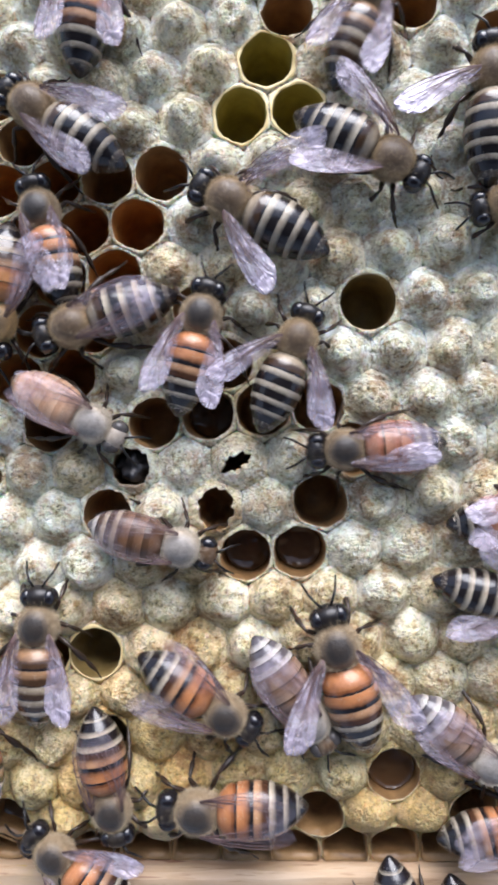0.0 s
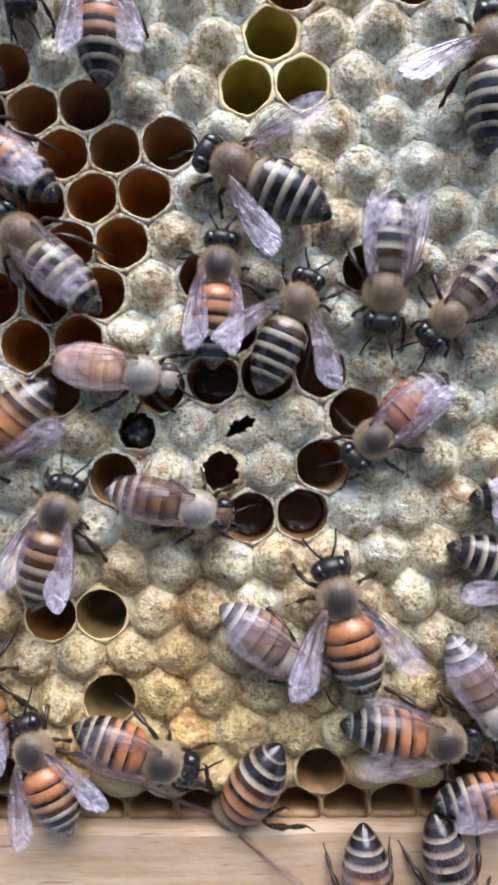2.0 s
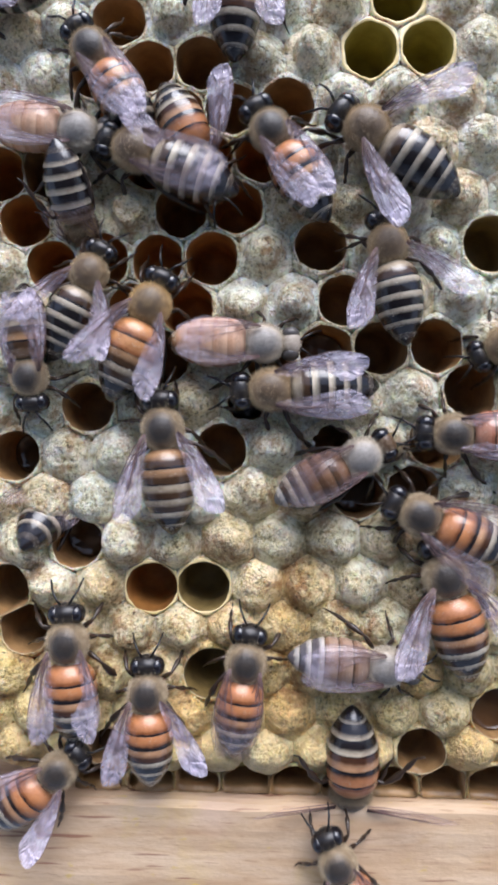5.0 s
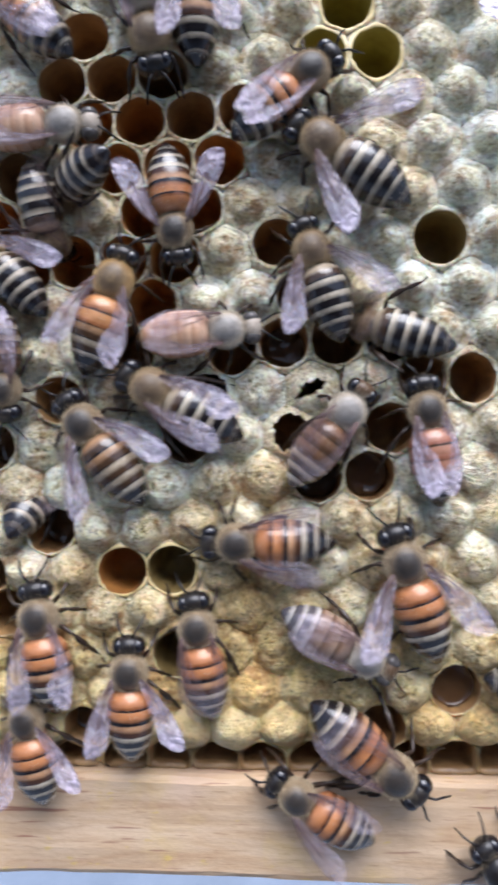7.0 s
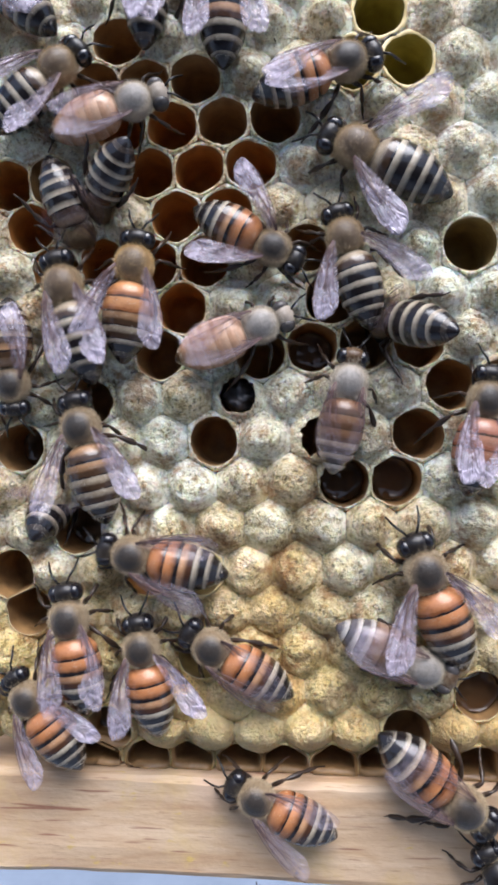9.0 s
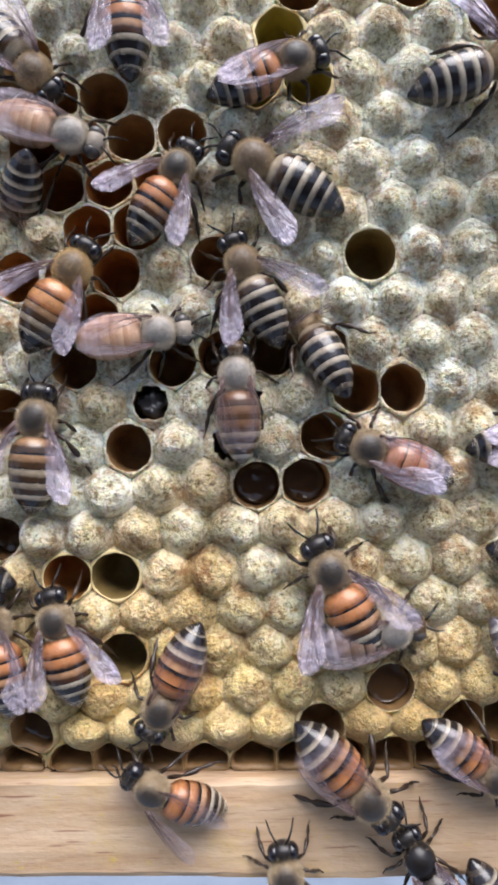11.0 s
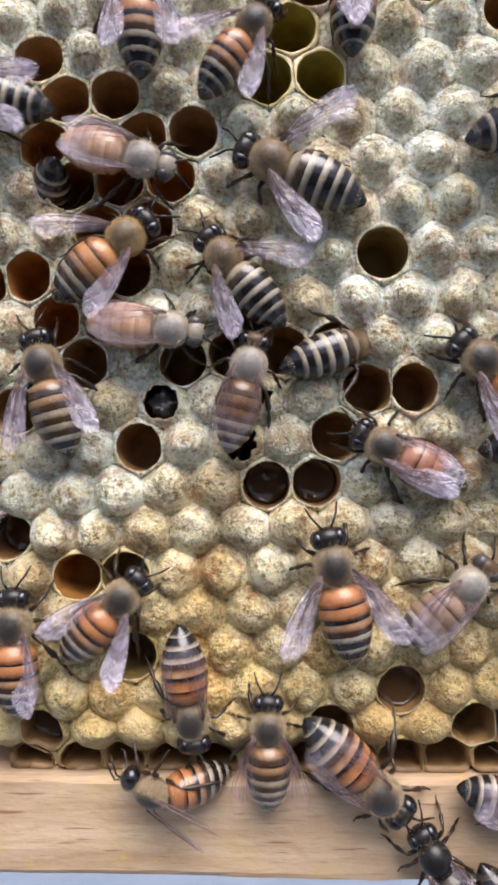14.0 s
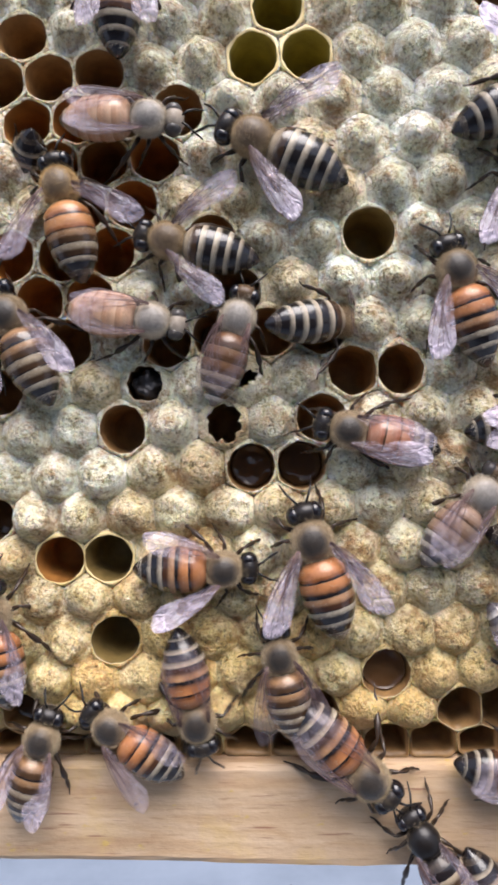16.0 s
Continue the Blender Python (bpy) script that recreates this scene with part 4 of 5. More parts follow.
# ---- what moves ----
def motions():
    crawl(bee_a, [(0, 2.74, 28.93, 152), (0.5, 2.79, 28.72, 152), (1, 2.81, 28.98, 152), (1.5, 2.72, 29.09, 152), (2, 2.56, 29.23, 153), (2.5, 2.63, 29.01, 153), (3, 2.68, 28.98, 151), (3.5, 2.73, 28.76, 149), (4, 2.75, 29.05, 148), (4.5, 2.94, 29.22, 148), (7, 3.59, 27.97, 146), (7.5, 4.13, 28.26, 154), (8, 4.26, 28.44, 155), (8.5, 4.16, 28.38, 156), (9, 4.09, 28.40, 155), (9.5, 4.15, 28.29, 154), (10, 3.68, 28.69, 153), (12.5, 3.55, 28.18, 151), (13, 3.98, 28.34, 152), (13.5, 4.37, 28.50, 154), (14, 4.33, 28.52, 157), (14.5, 4.15, 28.67, 158), (15, 4.27, 28.57, 158), (15.5, 4.21, 28.61, 157), (16, 4.03, 28.65, 156)])
    crawl(bee_b, [(0, 10.49, -15.69, 105), (0.5, 10.83, -15.90, 103), (1, 10.55, -15.86, 102), (1.5, 10.36, -15.43, 104), (2, 10.45, -14.97, 106), (2.5, 10.09, -15.20, 109), (3, 10.25, -14.85, 106), (3.5, 9.87, -14.10, 102), (4, 8.43, -14.31, 100), (4.5, 9.10, -14.63, 103), (7, 10.45, -15.60, 109), (7.5, 10.39, -15.27, 108), (8, 10.38, -15.11, 110), (8.5, 10.28, -15.90, 112), (9, 10.08, -15.88, 112), (9.5, 10.28, -15.83, 114), (10, 10.13, -16.36, 117), (12.5, 9.14, -15.44, 111), (13, 8.66, -15.56, 102), (13.5, 8.71, -15.63, 103), (14, 8.57, -15.65, 102), (14.5, 8.70, -15.56, 102), (15, 8.68, -15.77, 104), (15.5, 8.64, -15.72, 104), (16, 8.10, -14.82, 106)])
    stride(bee_c, [(0, 5.41, -17.59, -56), (0.5, 3.35, -17.57, -58), (1, 3.32, -16.81, -45), (1.5, 4.06, -16.79, -43), (2, 3.28, -16.88, -36), (2.5, 2.89, -16.87, -39), (3, 3.22, -19.04, -13), (3.5, 2.19, -19.06, -1), (4, 1.69, -19.04, 9), (4.5, 0.55, -20.43, 5), (7, 3.10, -21.01, -28), (7.5, 3.62, -20.38, -26), (8, 4.02, -20.03, -24), (8.5, 5.52, -20.74, -29), (9, 6.32, -21.59, -23), (9.5, 7.50, -21.71, -25), (10, 8.61, -22.01, -17), (11.25, 13.43, -19.29, 22), (12.5, 18.26, -16.58, 60), (13, 19.90, -16.39, 45), (13.5, 19.74, -17.25, 38), (14, 19.87, -16.45, 43), (14.5, 20.68, -13.61, 53), (15, 21.20, -11.93, 59), (15.5, 22.74, -11.23, 48), (16, 22.98, -9.18, 52)])
    stride(bee_d, [(0, -3.67, -17.57, -33), (0.5, -0.68, -20.73, -30), (1, 6.32, -25.20, -12), (1.5, 13.93, -25.93, 11), (2, 16.76, -25.64, -7), (2.5, 16.21, -25.61, 13), (3, 16.64, -24.31, 77), (3.5, 18.78, -17.35, 89), (4, 16.25, -11.37, 102), (4.5, 12.72, -6.85, 135), (7, -4.56, -10.78, 180), (7.5, -7.02, -11.11, 186), (8, -9.35, -12.00, 194), (8.5, -13.39, -13.02, 161), (9, -18.18, -12.64, 169), (9.5, -22.27, -12.79, 158), (10, -25.08, -13.25, 168), (12.5, -38.37, -13.32, 170), (16, -38.37, -13.32, 170)])
    stride(bee_e, [(0, 13.59, 6.37, -177), (0.5, 15.39, 5.88, -178), (1, 14.78, 5.47, -184), (1.5, 16.39, 4.82, -154), (2, 15.46, 5.39, -139), (2.5, 15.82, 4.53, -145), (3, 15.83, 4.25, -149), (3.5, 11.73, 0.27, -165), (4, 12.25, 0.98, -191), (4.5, 12.28, 2.03, -171), (5.75, 12.18, 0.94, -216), (7, 12.09, -0.15, -261), (7.5, 13.26, 0.21, -242), (8, 13.70, 0.41, -231), (8.5, 13.69, 0.88, -238), (9, 14.23, 1.49, -279), (9.5, 14.25, 1.33, -270), (10, 15.64, -1.29, -225), (12.5, 14.78, -1.56, -197), (13, 14.81, -1.80, -201), (13.5, 16.06, -1.55, -198), (14, 15.67, -1.40, -208), (14.5, 15.46, -1.79, -203), (15, 15.41, -1.20, -206), (15.5, 14.86, -1.41, -186), (16, 13.81, -0.97, -193)])
    crawl(bee_f, [(0, -13.68, 50.60, 82), (0.5, -14.84, 51.24, 86), (1, -15.09, 48.93, 83), (1.5, -14.69, 48.43, 84), (2, -13.22, 46.58, 89), (2.5, -12.78, 47.07, 91), (3, -13.00, 47.16, 89), (3.5, -13.10, 47.03, 89), (4, -12.83, 46.96, 90), (4.5, -12.55, 44.93, 90), (7, -11.94, 45.35, 92), (7.5, -11.48, 46.43, 92), (8, -11.69, 46.20, 93), (8.5, -12.11, 45.45, 92), (9, -12.58, 45.79, 91), (9.5, -13.08, 45.72, 89), (10, -13.03, 46.18, 91), (12.5, -11.85, 46.57, 93), (13, -11.70, 46.73, 93), (13.5, -12.16, 46.34, 91), (14, -12.42, 46.49, 90), (14.5, -12.44, 46.64, 91), (15, -12.74, 46.60, 91), (15.5, -12.54, 46.33, 90), (16, -13.18, 46.27, 91)])
    crawl(bee_g, [(0, 25.12, 38.74, 88), (0.5, 24.28, 38.47, 87), (1, 24.80, 40.35, 87), (1.5, 24.54, 40.08, 89), (2, 25.24, 39.19, 88), (2.5, 25.91, 38.73, 91), (3, 25.51, 38.75, 90), (3.5, 25.02, 39.00, 91), (4, 24.88, 40.03, 90), (4.5, 22.67, 39.07, 91), (7, 25.20, 38.96, 67), (10, 24.22, 40.52, 18), (12.5, 26.01, 36.50, 17), (13, 26.49, 36.21, 15), (13.5, 26.70, 36.41, 17), (14, 29.18, 33.92, 15), (14.5, 29.79, 35.59, 15), (15, 29.69, 34.52, 15), (15.5, 29.28, 34.57, 19), (16, 28.88, 33.59, 23)])
    stride(bee_h, [(0, 12.92, 35.32, -29), (0.5, 12.67, 34.54, -30), (1, 11.97, 31.69, -75), (1.5, 13.79, 26.20, -97), (2, 14.84, 20.94, -97), (2.5, 13.54, 13.98, -123), (3, 9.68, 9.85, -140), (3.5, 2.91, 6.17, -161), (4, -2.93, 5.57, -174), (4.5, -4.17, 6.20, -173), (7, -13.54, 3.43, -208), (7.5, -15.81, 3.22, -205), (8, -21.12, 4.51, -201), (8.5, -25.82, 8.18, -229), (9, -27.75, 12.69, -253), (9.5, -29.88, 15.74, -248), (10, -30.04, 15.09, -242), (12.5, -37.36, 18.49, -256), (16, -37.36, 18.49, -256)])
    crawl(bee_i, [(0, 13.00, 47.43, 66), (0.3, 14.21, 54.01, 70), (0.5, 14.15, 62.10, 70), (2, 15.72, 65.90, 70), (16, 15.72, 65.90, 70)])
    stride(bee_k, [(0, 29.22, 29.89, -170), (0.5, 27.16, 28.63, -167), (1, 24.86, 23.45, -164), (1.5, 23.71, 19.77, -139), (2, 22.72, 17.30, -135), (2.5, 21.93, 16.55, -142), (3, 21.89, 15.33, -144), (3.5, 20.92, 13.46, -140), (4, 20.68, 10.82, -134), (4.5, 19.27, 11.79, -144), (5.75, 12.50, 11.80, -170, 35, 3), (7, 6.60, 11.60, -197, 75, 6.5), (7.5, 6.90, 11.70, -199, 75, 6.5), (8, 6.80, 12.00, -202, 75, 6.5), (8.5, 6.10, 12.50, -204, 75, 6.5), (9, 5.50, 12.70, -203, 75, 6.5), (9.5, 6.00, 12.10, -203, 75, 6.5), (10, 6.10, 12.00, -224, 75, 6.5), (11.25, 7.00, 12.30, -245, 75, 6.5), (12.5, 8.10, 12.70, -267, 75, 6.5), (13, 8.30, 13.00, -281, 75, 6.5), (13.5, 9.50, 12.40, -300, 75, 6.5), (14, 10.20, 10.80, -340, 75, 6.5), (14.5, 10.30, 10.80, -338, 75, 6.5), (15, 10.30, 11.00, -343, 75, 6.5), (15.5, 10.20, 11.30, -350, 75, 6.5), (16, 10.10, 11.40, -352, 75, 6.5)])
    crawl(bee_l, [(0, -16.17, 10.46, -30), (0.5, -16.85, 10.87, -30), (1, -12.46, 10.23, -30), (1.5, -12.31, 10.78, -28), (2, -12.28, 10.71, -10), (2.5, -12.56, 10.80, -15), (3, -13.86, 11.38, -23), (3.5, -13.31, 10.06, -6), (4, -12.81, 9.76, -6), (4.5, -12.16, 10.11, -3), (7, -11.32, 10.65, 5), (7.5, -11.26, 11.54, 11), (8, -10.77, 11.20, 17), (8.5, -10.45, 12.23, 20), (9, -10.75, 10.73, 22), (9.5, -11.08, 10.94, 23), (10, -11.40, 11.00, 21), (12.5, -12.64, 13.03, -14), (13, -12.14, 12.33, -7), (13.5, -12.38, 11.85, -3), (14, -11.92, 12.55, -6), (14.5, -11.87, 12.37, -4), (15, -12.36, 12.26, -6), (15.5, -12.01, 11.93, -11), (16, -12.11, 11.51, -9)])
    stride(bee_m, [(0, -8.00, -2.39, -14), (0.5, -8.47, -2.51, -16), (1, -8.70, -2.98, -18), (1.5, -8.53, -2.68, -17), (2, -6.94, -2.60, -12), (2.5, -5.98, -2.37, -2), (3, -4.42, -2.80, 3), (3.5, -5.27, -3.06, 6), (4, -4.12, -2.22, 7), (4.5, -2.91, -2.00, 17), (7, 1.98, 0.39, 53), (7.5, 2.11, 1.35, 53), (8, 1.71, 2.20, 56), (8.5, 0.58, 2.45, 71), (9, 0.47, 3.31, 81), (9.5, -0.34, 4.73, 91), (10, -0.45, 5.05, 93), (12.5, -1.88, 4.29, 90), (13, -1.72, 4.71, 87), (13.5, -1.43, 5.06, 83), (14, -1.59, 5.77, 76), (14.5, -1.95, 5.99, 81), (15, -1.61, 7.10, 75), (15.5, -0.74, 8.07, 70), (16, -1.28, 8.64, 73)])
    stride(bee_n, [(0, -3.66, 16.55, 75), (0.5, -2.55, 16.00, 67), (1, -2.64, 15.74, 66), (1.5, -2.01, 16.05, 66), (2, -2.01, 17.86, 85), (2.5, -3.55, 20.45, 108), (3, -6.22, 22.84, 122), (3.5, -7.41, 24.96, 136), (4, -8.00, 26.12, 135), (4.5, -7.83, 26.74, 136), (5.75, -5.20, 30.86, 87), (7, -2.56, 34.99, 38), (7.5, -2.14, 36.81, 29), (8, -2.79, 37.06, 23), (8.5, -3.21, 37.23, 21), (9, -2.63, 37.59, 18), (9.5, -1.07, 39.36, 17), (10, 0.74, 39.53, 18), (12.5, 5.92, 41.96, 43), (13, 8.07, 44.17, 76), (13.5, 8.39, 45.53, 87), (14, 10.10, 48.23, 90), (14.5, 10.85, 48.97, 90), (15, 12.64, 50.38, 88), (15.5, 14.85, 51.78, 85), (16, 14.82, 55.07, 85)])
    stride(bee_p, [(0, 5.25, 14.30, 67), (0.5, 5.39, 14.61, 66), (1, 4.93, 14.65, 71), (1.5, 5.48, 14.26, 64), (2, 4.83, 14.52, 66), (2.5, 4.28, 14.85, 73), (3, 3.07, 15.35, 85), (3.5, 3.20, 16.97, 86), (4, 2.44, 16.70, 95), (4.5, 3.66, 17.22, 100), (7, 0.94, 16.19, 109), (7.5, 1.26, 17.00, 108), (8, 1.18, 16.91, 113), (8.5, 0.68, 17.22, 114), (9, 1.15, 18.04, 108), (9.5, 0.62, 17.97, 108), (10, 0.97, 16.86, 113), (12.5, -0.14, 16.54, 116), (13, -0.47, 17.80, 120), (13.5, -0.81, 17.77, 123), (14, -1.72, 17.70, 131), (14.5, -2.55, 18.09, 138), (15, -4.87, 20.32, 133), (15.5, -4.24, 19.47, 148), (16, -4.98, 18.86, 168)])
    crawl(bee_r, [(0, -16.48, 38.37, 146), (0.5, -17.29, 37.51, 153), (1, -17.75, 39.13, 156), (1.5, -23.15, 41.20, 153), (2, -29.79, 43.45, 152), (2.5, -36.38, 44.95, 153), (3.5, -38.06, 44.59, 170), (4, -28.52, 44.09, 171), (4.5, -32.89, 44.18, 172), (7, -44.21, 49.03, 169), (16, -44.21, 49.03, 169)])
    stride(bee_s, [(0, -21.46, 73.92, -86), (2, -21.67, 52.60, -86), (2.5, -20.05, 48.58, -78), (3, -18.82, 43.26, -55), (3.5, -18.97, 39.43, -70), (4, -16.89, 36.80, -70), (4.5, -16.38, 32.97, -61), (7, -14.23, 23.68, -83), (7.5, -12.27, 22.63, -59), (8, -11.84, 20.42, -62), (8.5, -10.26, 22.11, -22), (9, -9.45, 20.93, -28), (9.5, -9.76, 21.87, -12), (10, -10.29, 22.85, 35), (12.5, -5.97, 33.04, 66), (13, -6.28, 33.58, 69), (13.5, -3.60, 37.75, 61), (14, -1.96, 42.19, 52), (14.5, -1.08, 45.60, 80), (15, -0.37, 50.28, 86), (15.5, 0.64, 53.82, 87), (16, -0.19, 55.97, 87)])
    stride(bee_t, [(0, -17.85, 27.16, 105), (0.5, -18.49, 28.33, 130), (1, -19.12, 29.41, 138), (1.5, -21.41, 30.31, 142), (2, -23.41, 32.53, 141), (2.5, -25.16, 34.77, 145), (3, -26.04, 35.76, 143), (3.5, -27.70, 35.79, 153), (4, -27.13, 37.91, 134), (4.5, -24.11, 35.42, 123), (7, -30.14, 44.00, 140), (7.5, -32.51, 46.79, 136), (8, -35.20, 46.35, 134), (8.5, -34.64, 47.00, 131), (9, -35.37, 47.16, 137), (9.5, -37.18, 49.44, 132), (16, -37.18, 49.44, 132)])
    stride(bee_u, [(0, -22.72, 22.13, -97), (0.5, -23.66, 21.73, -96), (1, -23.80, 13.58, -98), (1.5, -22.34, 8.75, -107), (2, -23.56, 4.79, -133), (2.5, -21.25, 3.64, -176), (3, -22.96, 5.43, -210), (3.5, -22.81, 7.56, -247), (4, -22.50, 7.00, -283), (4.5, -21.37, 9.40, -294), (7, -21.09, 13.15, -289), (7.5, -21.57, 14.07, -293), (8, -21.61, 14.37, -294), (8.5, -21.45, 15.22, -278), (9, -21.67, 14.91, -277), (9.5, -21.93, 14.09, -300), (10, -20.78, 14.44, -301), (12.5, -19.02, 18.27, -302), (13, -17.29, 18.22, -325), (13.5, -15.38, 20.34, -320), (14, -16.11, 20.07, -321), (14.5, -16.04, 20.23, -314), (15, -16.37, 21.40, -280), (15.5, -17.75, 21.99, -270), (16, -18.36, 22.19, -257)])
    stride(bee_v, [(0, -12.53, 19.52, -163), (0.5, -11.37, 20.05, -167), (1, -13.75, 20.52, -199), (1.5, -18.06, 20.97, -222), (2, -19.16, 21.98, -225), (2.5, -19.78, 24.94, -221), (3, -19.85, 25.84, -222), (3.5, -19.94, 26.05, -215), (4, -19.72, 26.24, -218), (4.5, -19.25, 25.47, -217), (5.75, -18.14, 34.64, -148), (7, -17.03, 43.81, -79), (7.5, -19.39, 44.89, -57), (8, -23.52, 50.97, -39), (8.5, -34.38, 59.89, -43), (10, -34.26, 67.37, -47), (16, -34.26, 67.37, -47)])
    stride(bee_x, [(0, -12.95, -25.64, -79), (0.5, -12.32, -25.99, -75), (1, -12.17, -27.50, -69), (1.5, -13.01, -27.46, -37), (2, -10.64, -27.10, -19), (2.5, -10.20, -27.21, -4), (3, -9.15, -26.35, 3), (3.5, -8.79, -25.29, 34), (4, -10.37, -25.00, 82), (4.5, -10.50, -24.30, 81), (7, -11.08, -22.34, 99), (7.5, -11.72, -22.28, 102), (8, -12.12, -22.91, 125), (8.5, -11.42, -22.59, 136), (9, -10.23, -22.80, 149), (9.5, -8.75, -23.61, 175), (10, -7.54, -24.89, 233), (12.5, -9.25, -25.09, 252), (13, -8.85, -25.15, 259), (13.5, -8.38, -26.05, 266), (14, -7.48, -25.85, 278), (14.5, -7.67, -26.96, 274), (15, -7.40, -26.63, 275), (15.5, -7.50, -27.36, 276), (16, -5.37, -27.86, 283)])
    stride(bee_y, [(0, -0.91, -28.44, -180), (0.5, 0.11, -30.02, -177), (1, -0.63, -31.99, -170), (1.5, -0.80, -32.40, -140, 30, 2.5), (2, -0.70, -33.90, -122, 75, 6.5), (2.5, -0.10, -34.30, -110, 75, 6.5), (3, 0.30, -34.60, -103, 75, 6.5), (3.5, 0.50, -34.60, -95, 75, 6.5), (4, 0.10, -34.60, -96, 75, 6.5), (4.5, -0.10, -33.70, -96, 75, 6.5), (5.75, 3.00, -32.50, -65, 30, 2.5), (7, 6.02, -31.98, -39), (7.5, 7.98, -33.28, -31), (8, 9.10, -33.27, -40), (8.5, 9.85, -34.52, -41), (9, 10.55, -34.49, -38), (9.5, 10.32, -34.32, -38), (10, 10.19, -34.88, -42), (12.5, 10.26, -34.32, -46), (13, 10.53, -34.17, -43), (13.5, 10.70, -33.91, -43), (14, 10.36, -33.97, -43), (14.5, 10.57, -33.72, -43), (15, 10.66, -33.54, -43), (15.5, 11.05, -33.63, -46), (16, 10.69, -33.94, -44)])
    stride(bee_w, [(0, -19.48, -13.53, 88), (0.5, -20.37, -11.81, 96), (1, -20.04, -9.12, 91), (1.5, -20.44, -7.53, 96), (2, -18.92, -6.19, 73), (2.5, -17.62, -5.80, 58), (3, -16.85, -5.18, 48), (3.5, -17.43, -5.89, 53), (4, -16.93, -3.03, 72), (4.5, -17.44, -1.29, 85), (7, -21.52, -1.18, 126), (7.5, -22.16, -1.51, 127), (8, -23.92, -2.33, 140), (8.5, -24.93, -2.73, 132), (9, -25.82, -1.87, 105), (9.5, -25.49, -0.73, 94), (10, -24.59, -0.41, 93), (12.5, -20.62, 1.99, 74), (13, -20.76, 3.41, 93), (13.5, -21.37, 5.21, 98), (14, -21.95, 5.72, 105), (14.5, -22.36, 6.24, 113), (15, -22.79, 7.04, 113), (15.5, -22.40, 7.84, 111), (16, -23.24, 8.96, 115)])
    stride(bee_z, [(0, -15.91, -34.60, 142), (0.5, -17.05, -34.95, 123), (1, -18.68, -33.38, 112), (1.5, -19.21, -29.43, 110), (2, -19.86, -29.45, 110), (2.5, -19.11, -29.46, 110), (3, -19.33, -28.76, 104), (3.5, -19.24, -28.35, 102), (4, -19.44, -27.45, 97), (4.5, -19.77, -26.83, 93), (7, -18.48, -26.90, 91), (7.5, -18.71, -27.21, 91), (8, -18.57, -26.22, 105), (8.5, -18.93, -25.38, 105), (9, -19.38, -24.44, 101), (9.5, -19.68, -25.56, 113), (10, -19.77, -24.25, 108), (12.5, -18.72, -19.05, 97), (13, -17.98, -20.15, 80), (13.5, -18.79, -19.75, 61), (14, -16.31, -18.09, 47), (14.5, -12.66, -14.96, 37), (15, -8.17, -14.87, 13), (15.5, -5.54, -14.85, -3), (16, -4.72, -14.81, 1)])
    crawl(bee_aa, [(0, -26.03, -22.45, 95), (2, -26.03, -22.45, 95), (3.5, -26.01, -22.53, 96), (4, -26.47, -22.36, 90), (4.5, -27.34, -22.33, 92), (7, -27.41, -21.63, 99), (7.5, -27.63, -22.00, 100), (8, -27.52, -22.06, 99), (8.5, -27.19, -21.78, 100), (9, -27.01, -21.81, 100), (9.5, -27.53, -22.17, 103), (10, -27.45, -21.26, 100), (12.5, -25.00, -22.38, 101), (13, -25.46, -22.28, 95), (13.5, -25.98, -22.23, 90), (14, -25.82, -21.86, 91), (14.5, -25.93, -22.41, 96), (15, -25.85, -22.47, 99), (15.5, -25.28, -22.72, 98), (16, -25.69, -22.58, 99)])
    crawl(bee_ab, [(0, -36.96, -29.15, 30), (3.5, -36.96, -29.15, 30), (4.5, -32.21, -33.93, 33), (7, -28.74, -32.09, 101), (7.5, -29.50, -33.23, 116), (8, -28.79, -32.67, 124), (8.5, -29.60, -30.90, 116), (9, -30.21, -29.50, 127), (9.5, -32.34, -29.74, 114), (10, -31.79, -29.15, 117), (12.5, -38.40, -30.36, 107), (16, -38.40, -30.36, 107)])
    stride(bee_ac, [(0, 3.14, -56.36, 128), (4, 0.50, -50.00, 112), (4.5, 0.30, -46.30, 112), (7, 1.00, -38.02, 148), (7.5, -0.82, -37.94, 151), (8, -2.39, -38.44, 159), (8.5, -4.88, -37.96, 154), (9, -5.43, -37.80, 154), (9.5, -6.25, -36.76, 144), (10, -6.30, -36.87, 127), (12.5, -9.54, -37.34, 195, 0, 1.2, 55), (13, -8.52, -37.87, 197, 0, 1.2, 60), (13.5, -8.71, -38.75, 173, 0, 1.2, 55), (14, -8.71, -37.06, 156, 0, 1.2, 45), (14.5, -9.15, -34.17, 141, 0, 1.2, 25), (15, -10.62, -33.00, 126), (15.5, -11.84, -33.12, 128), (16, -11.60, -32.89, 144)])
    crawl(bee_ad, [(0, 15.65, -40.05, -79), (0.5, 15.09, -39.01, -78), (1, 11.73, -40.99, -84), (1.5, 12.49, -38.87, -85), (2, 12.05, -41.49, -88), (2.5, 12.25, -41.85, -97), (3, 9.61, -43.09, -130), (3.5, 6.25, -42.80, -150), (4, 5.61, -43.02, -150), (4.5, 4.28, -49.73, -159), (7, 3.00, -54.24, -159), (16, 3.00, -54.24, -159)])
    crawl(bee_ae, [(0, 21.54, -41.61, -79), (0.5, 19.98, -40.96, -79), (1, 17.54, -38.78, -78), (1.5, 19.66, -39.24, -81), (2, 20.42, -40.01, -76), (2.5, 19.36, -42.49, -73), (3, 19.55, -44.30, -69), (3.5, 20.87, -44.35, -63), (4, 22.68, -43.09, -61), (4.5, 23.94, -42.55, -60), (7, 26.47, -49.67, -61), (16, 26.47, -49.67, -61)])
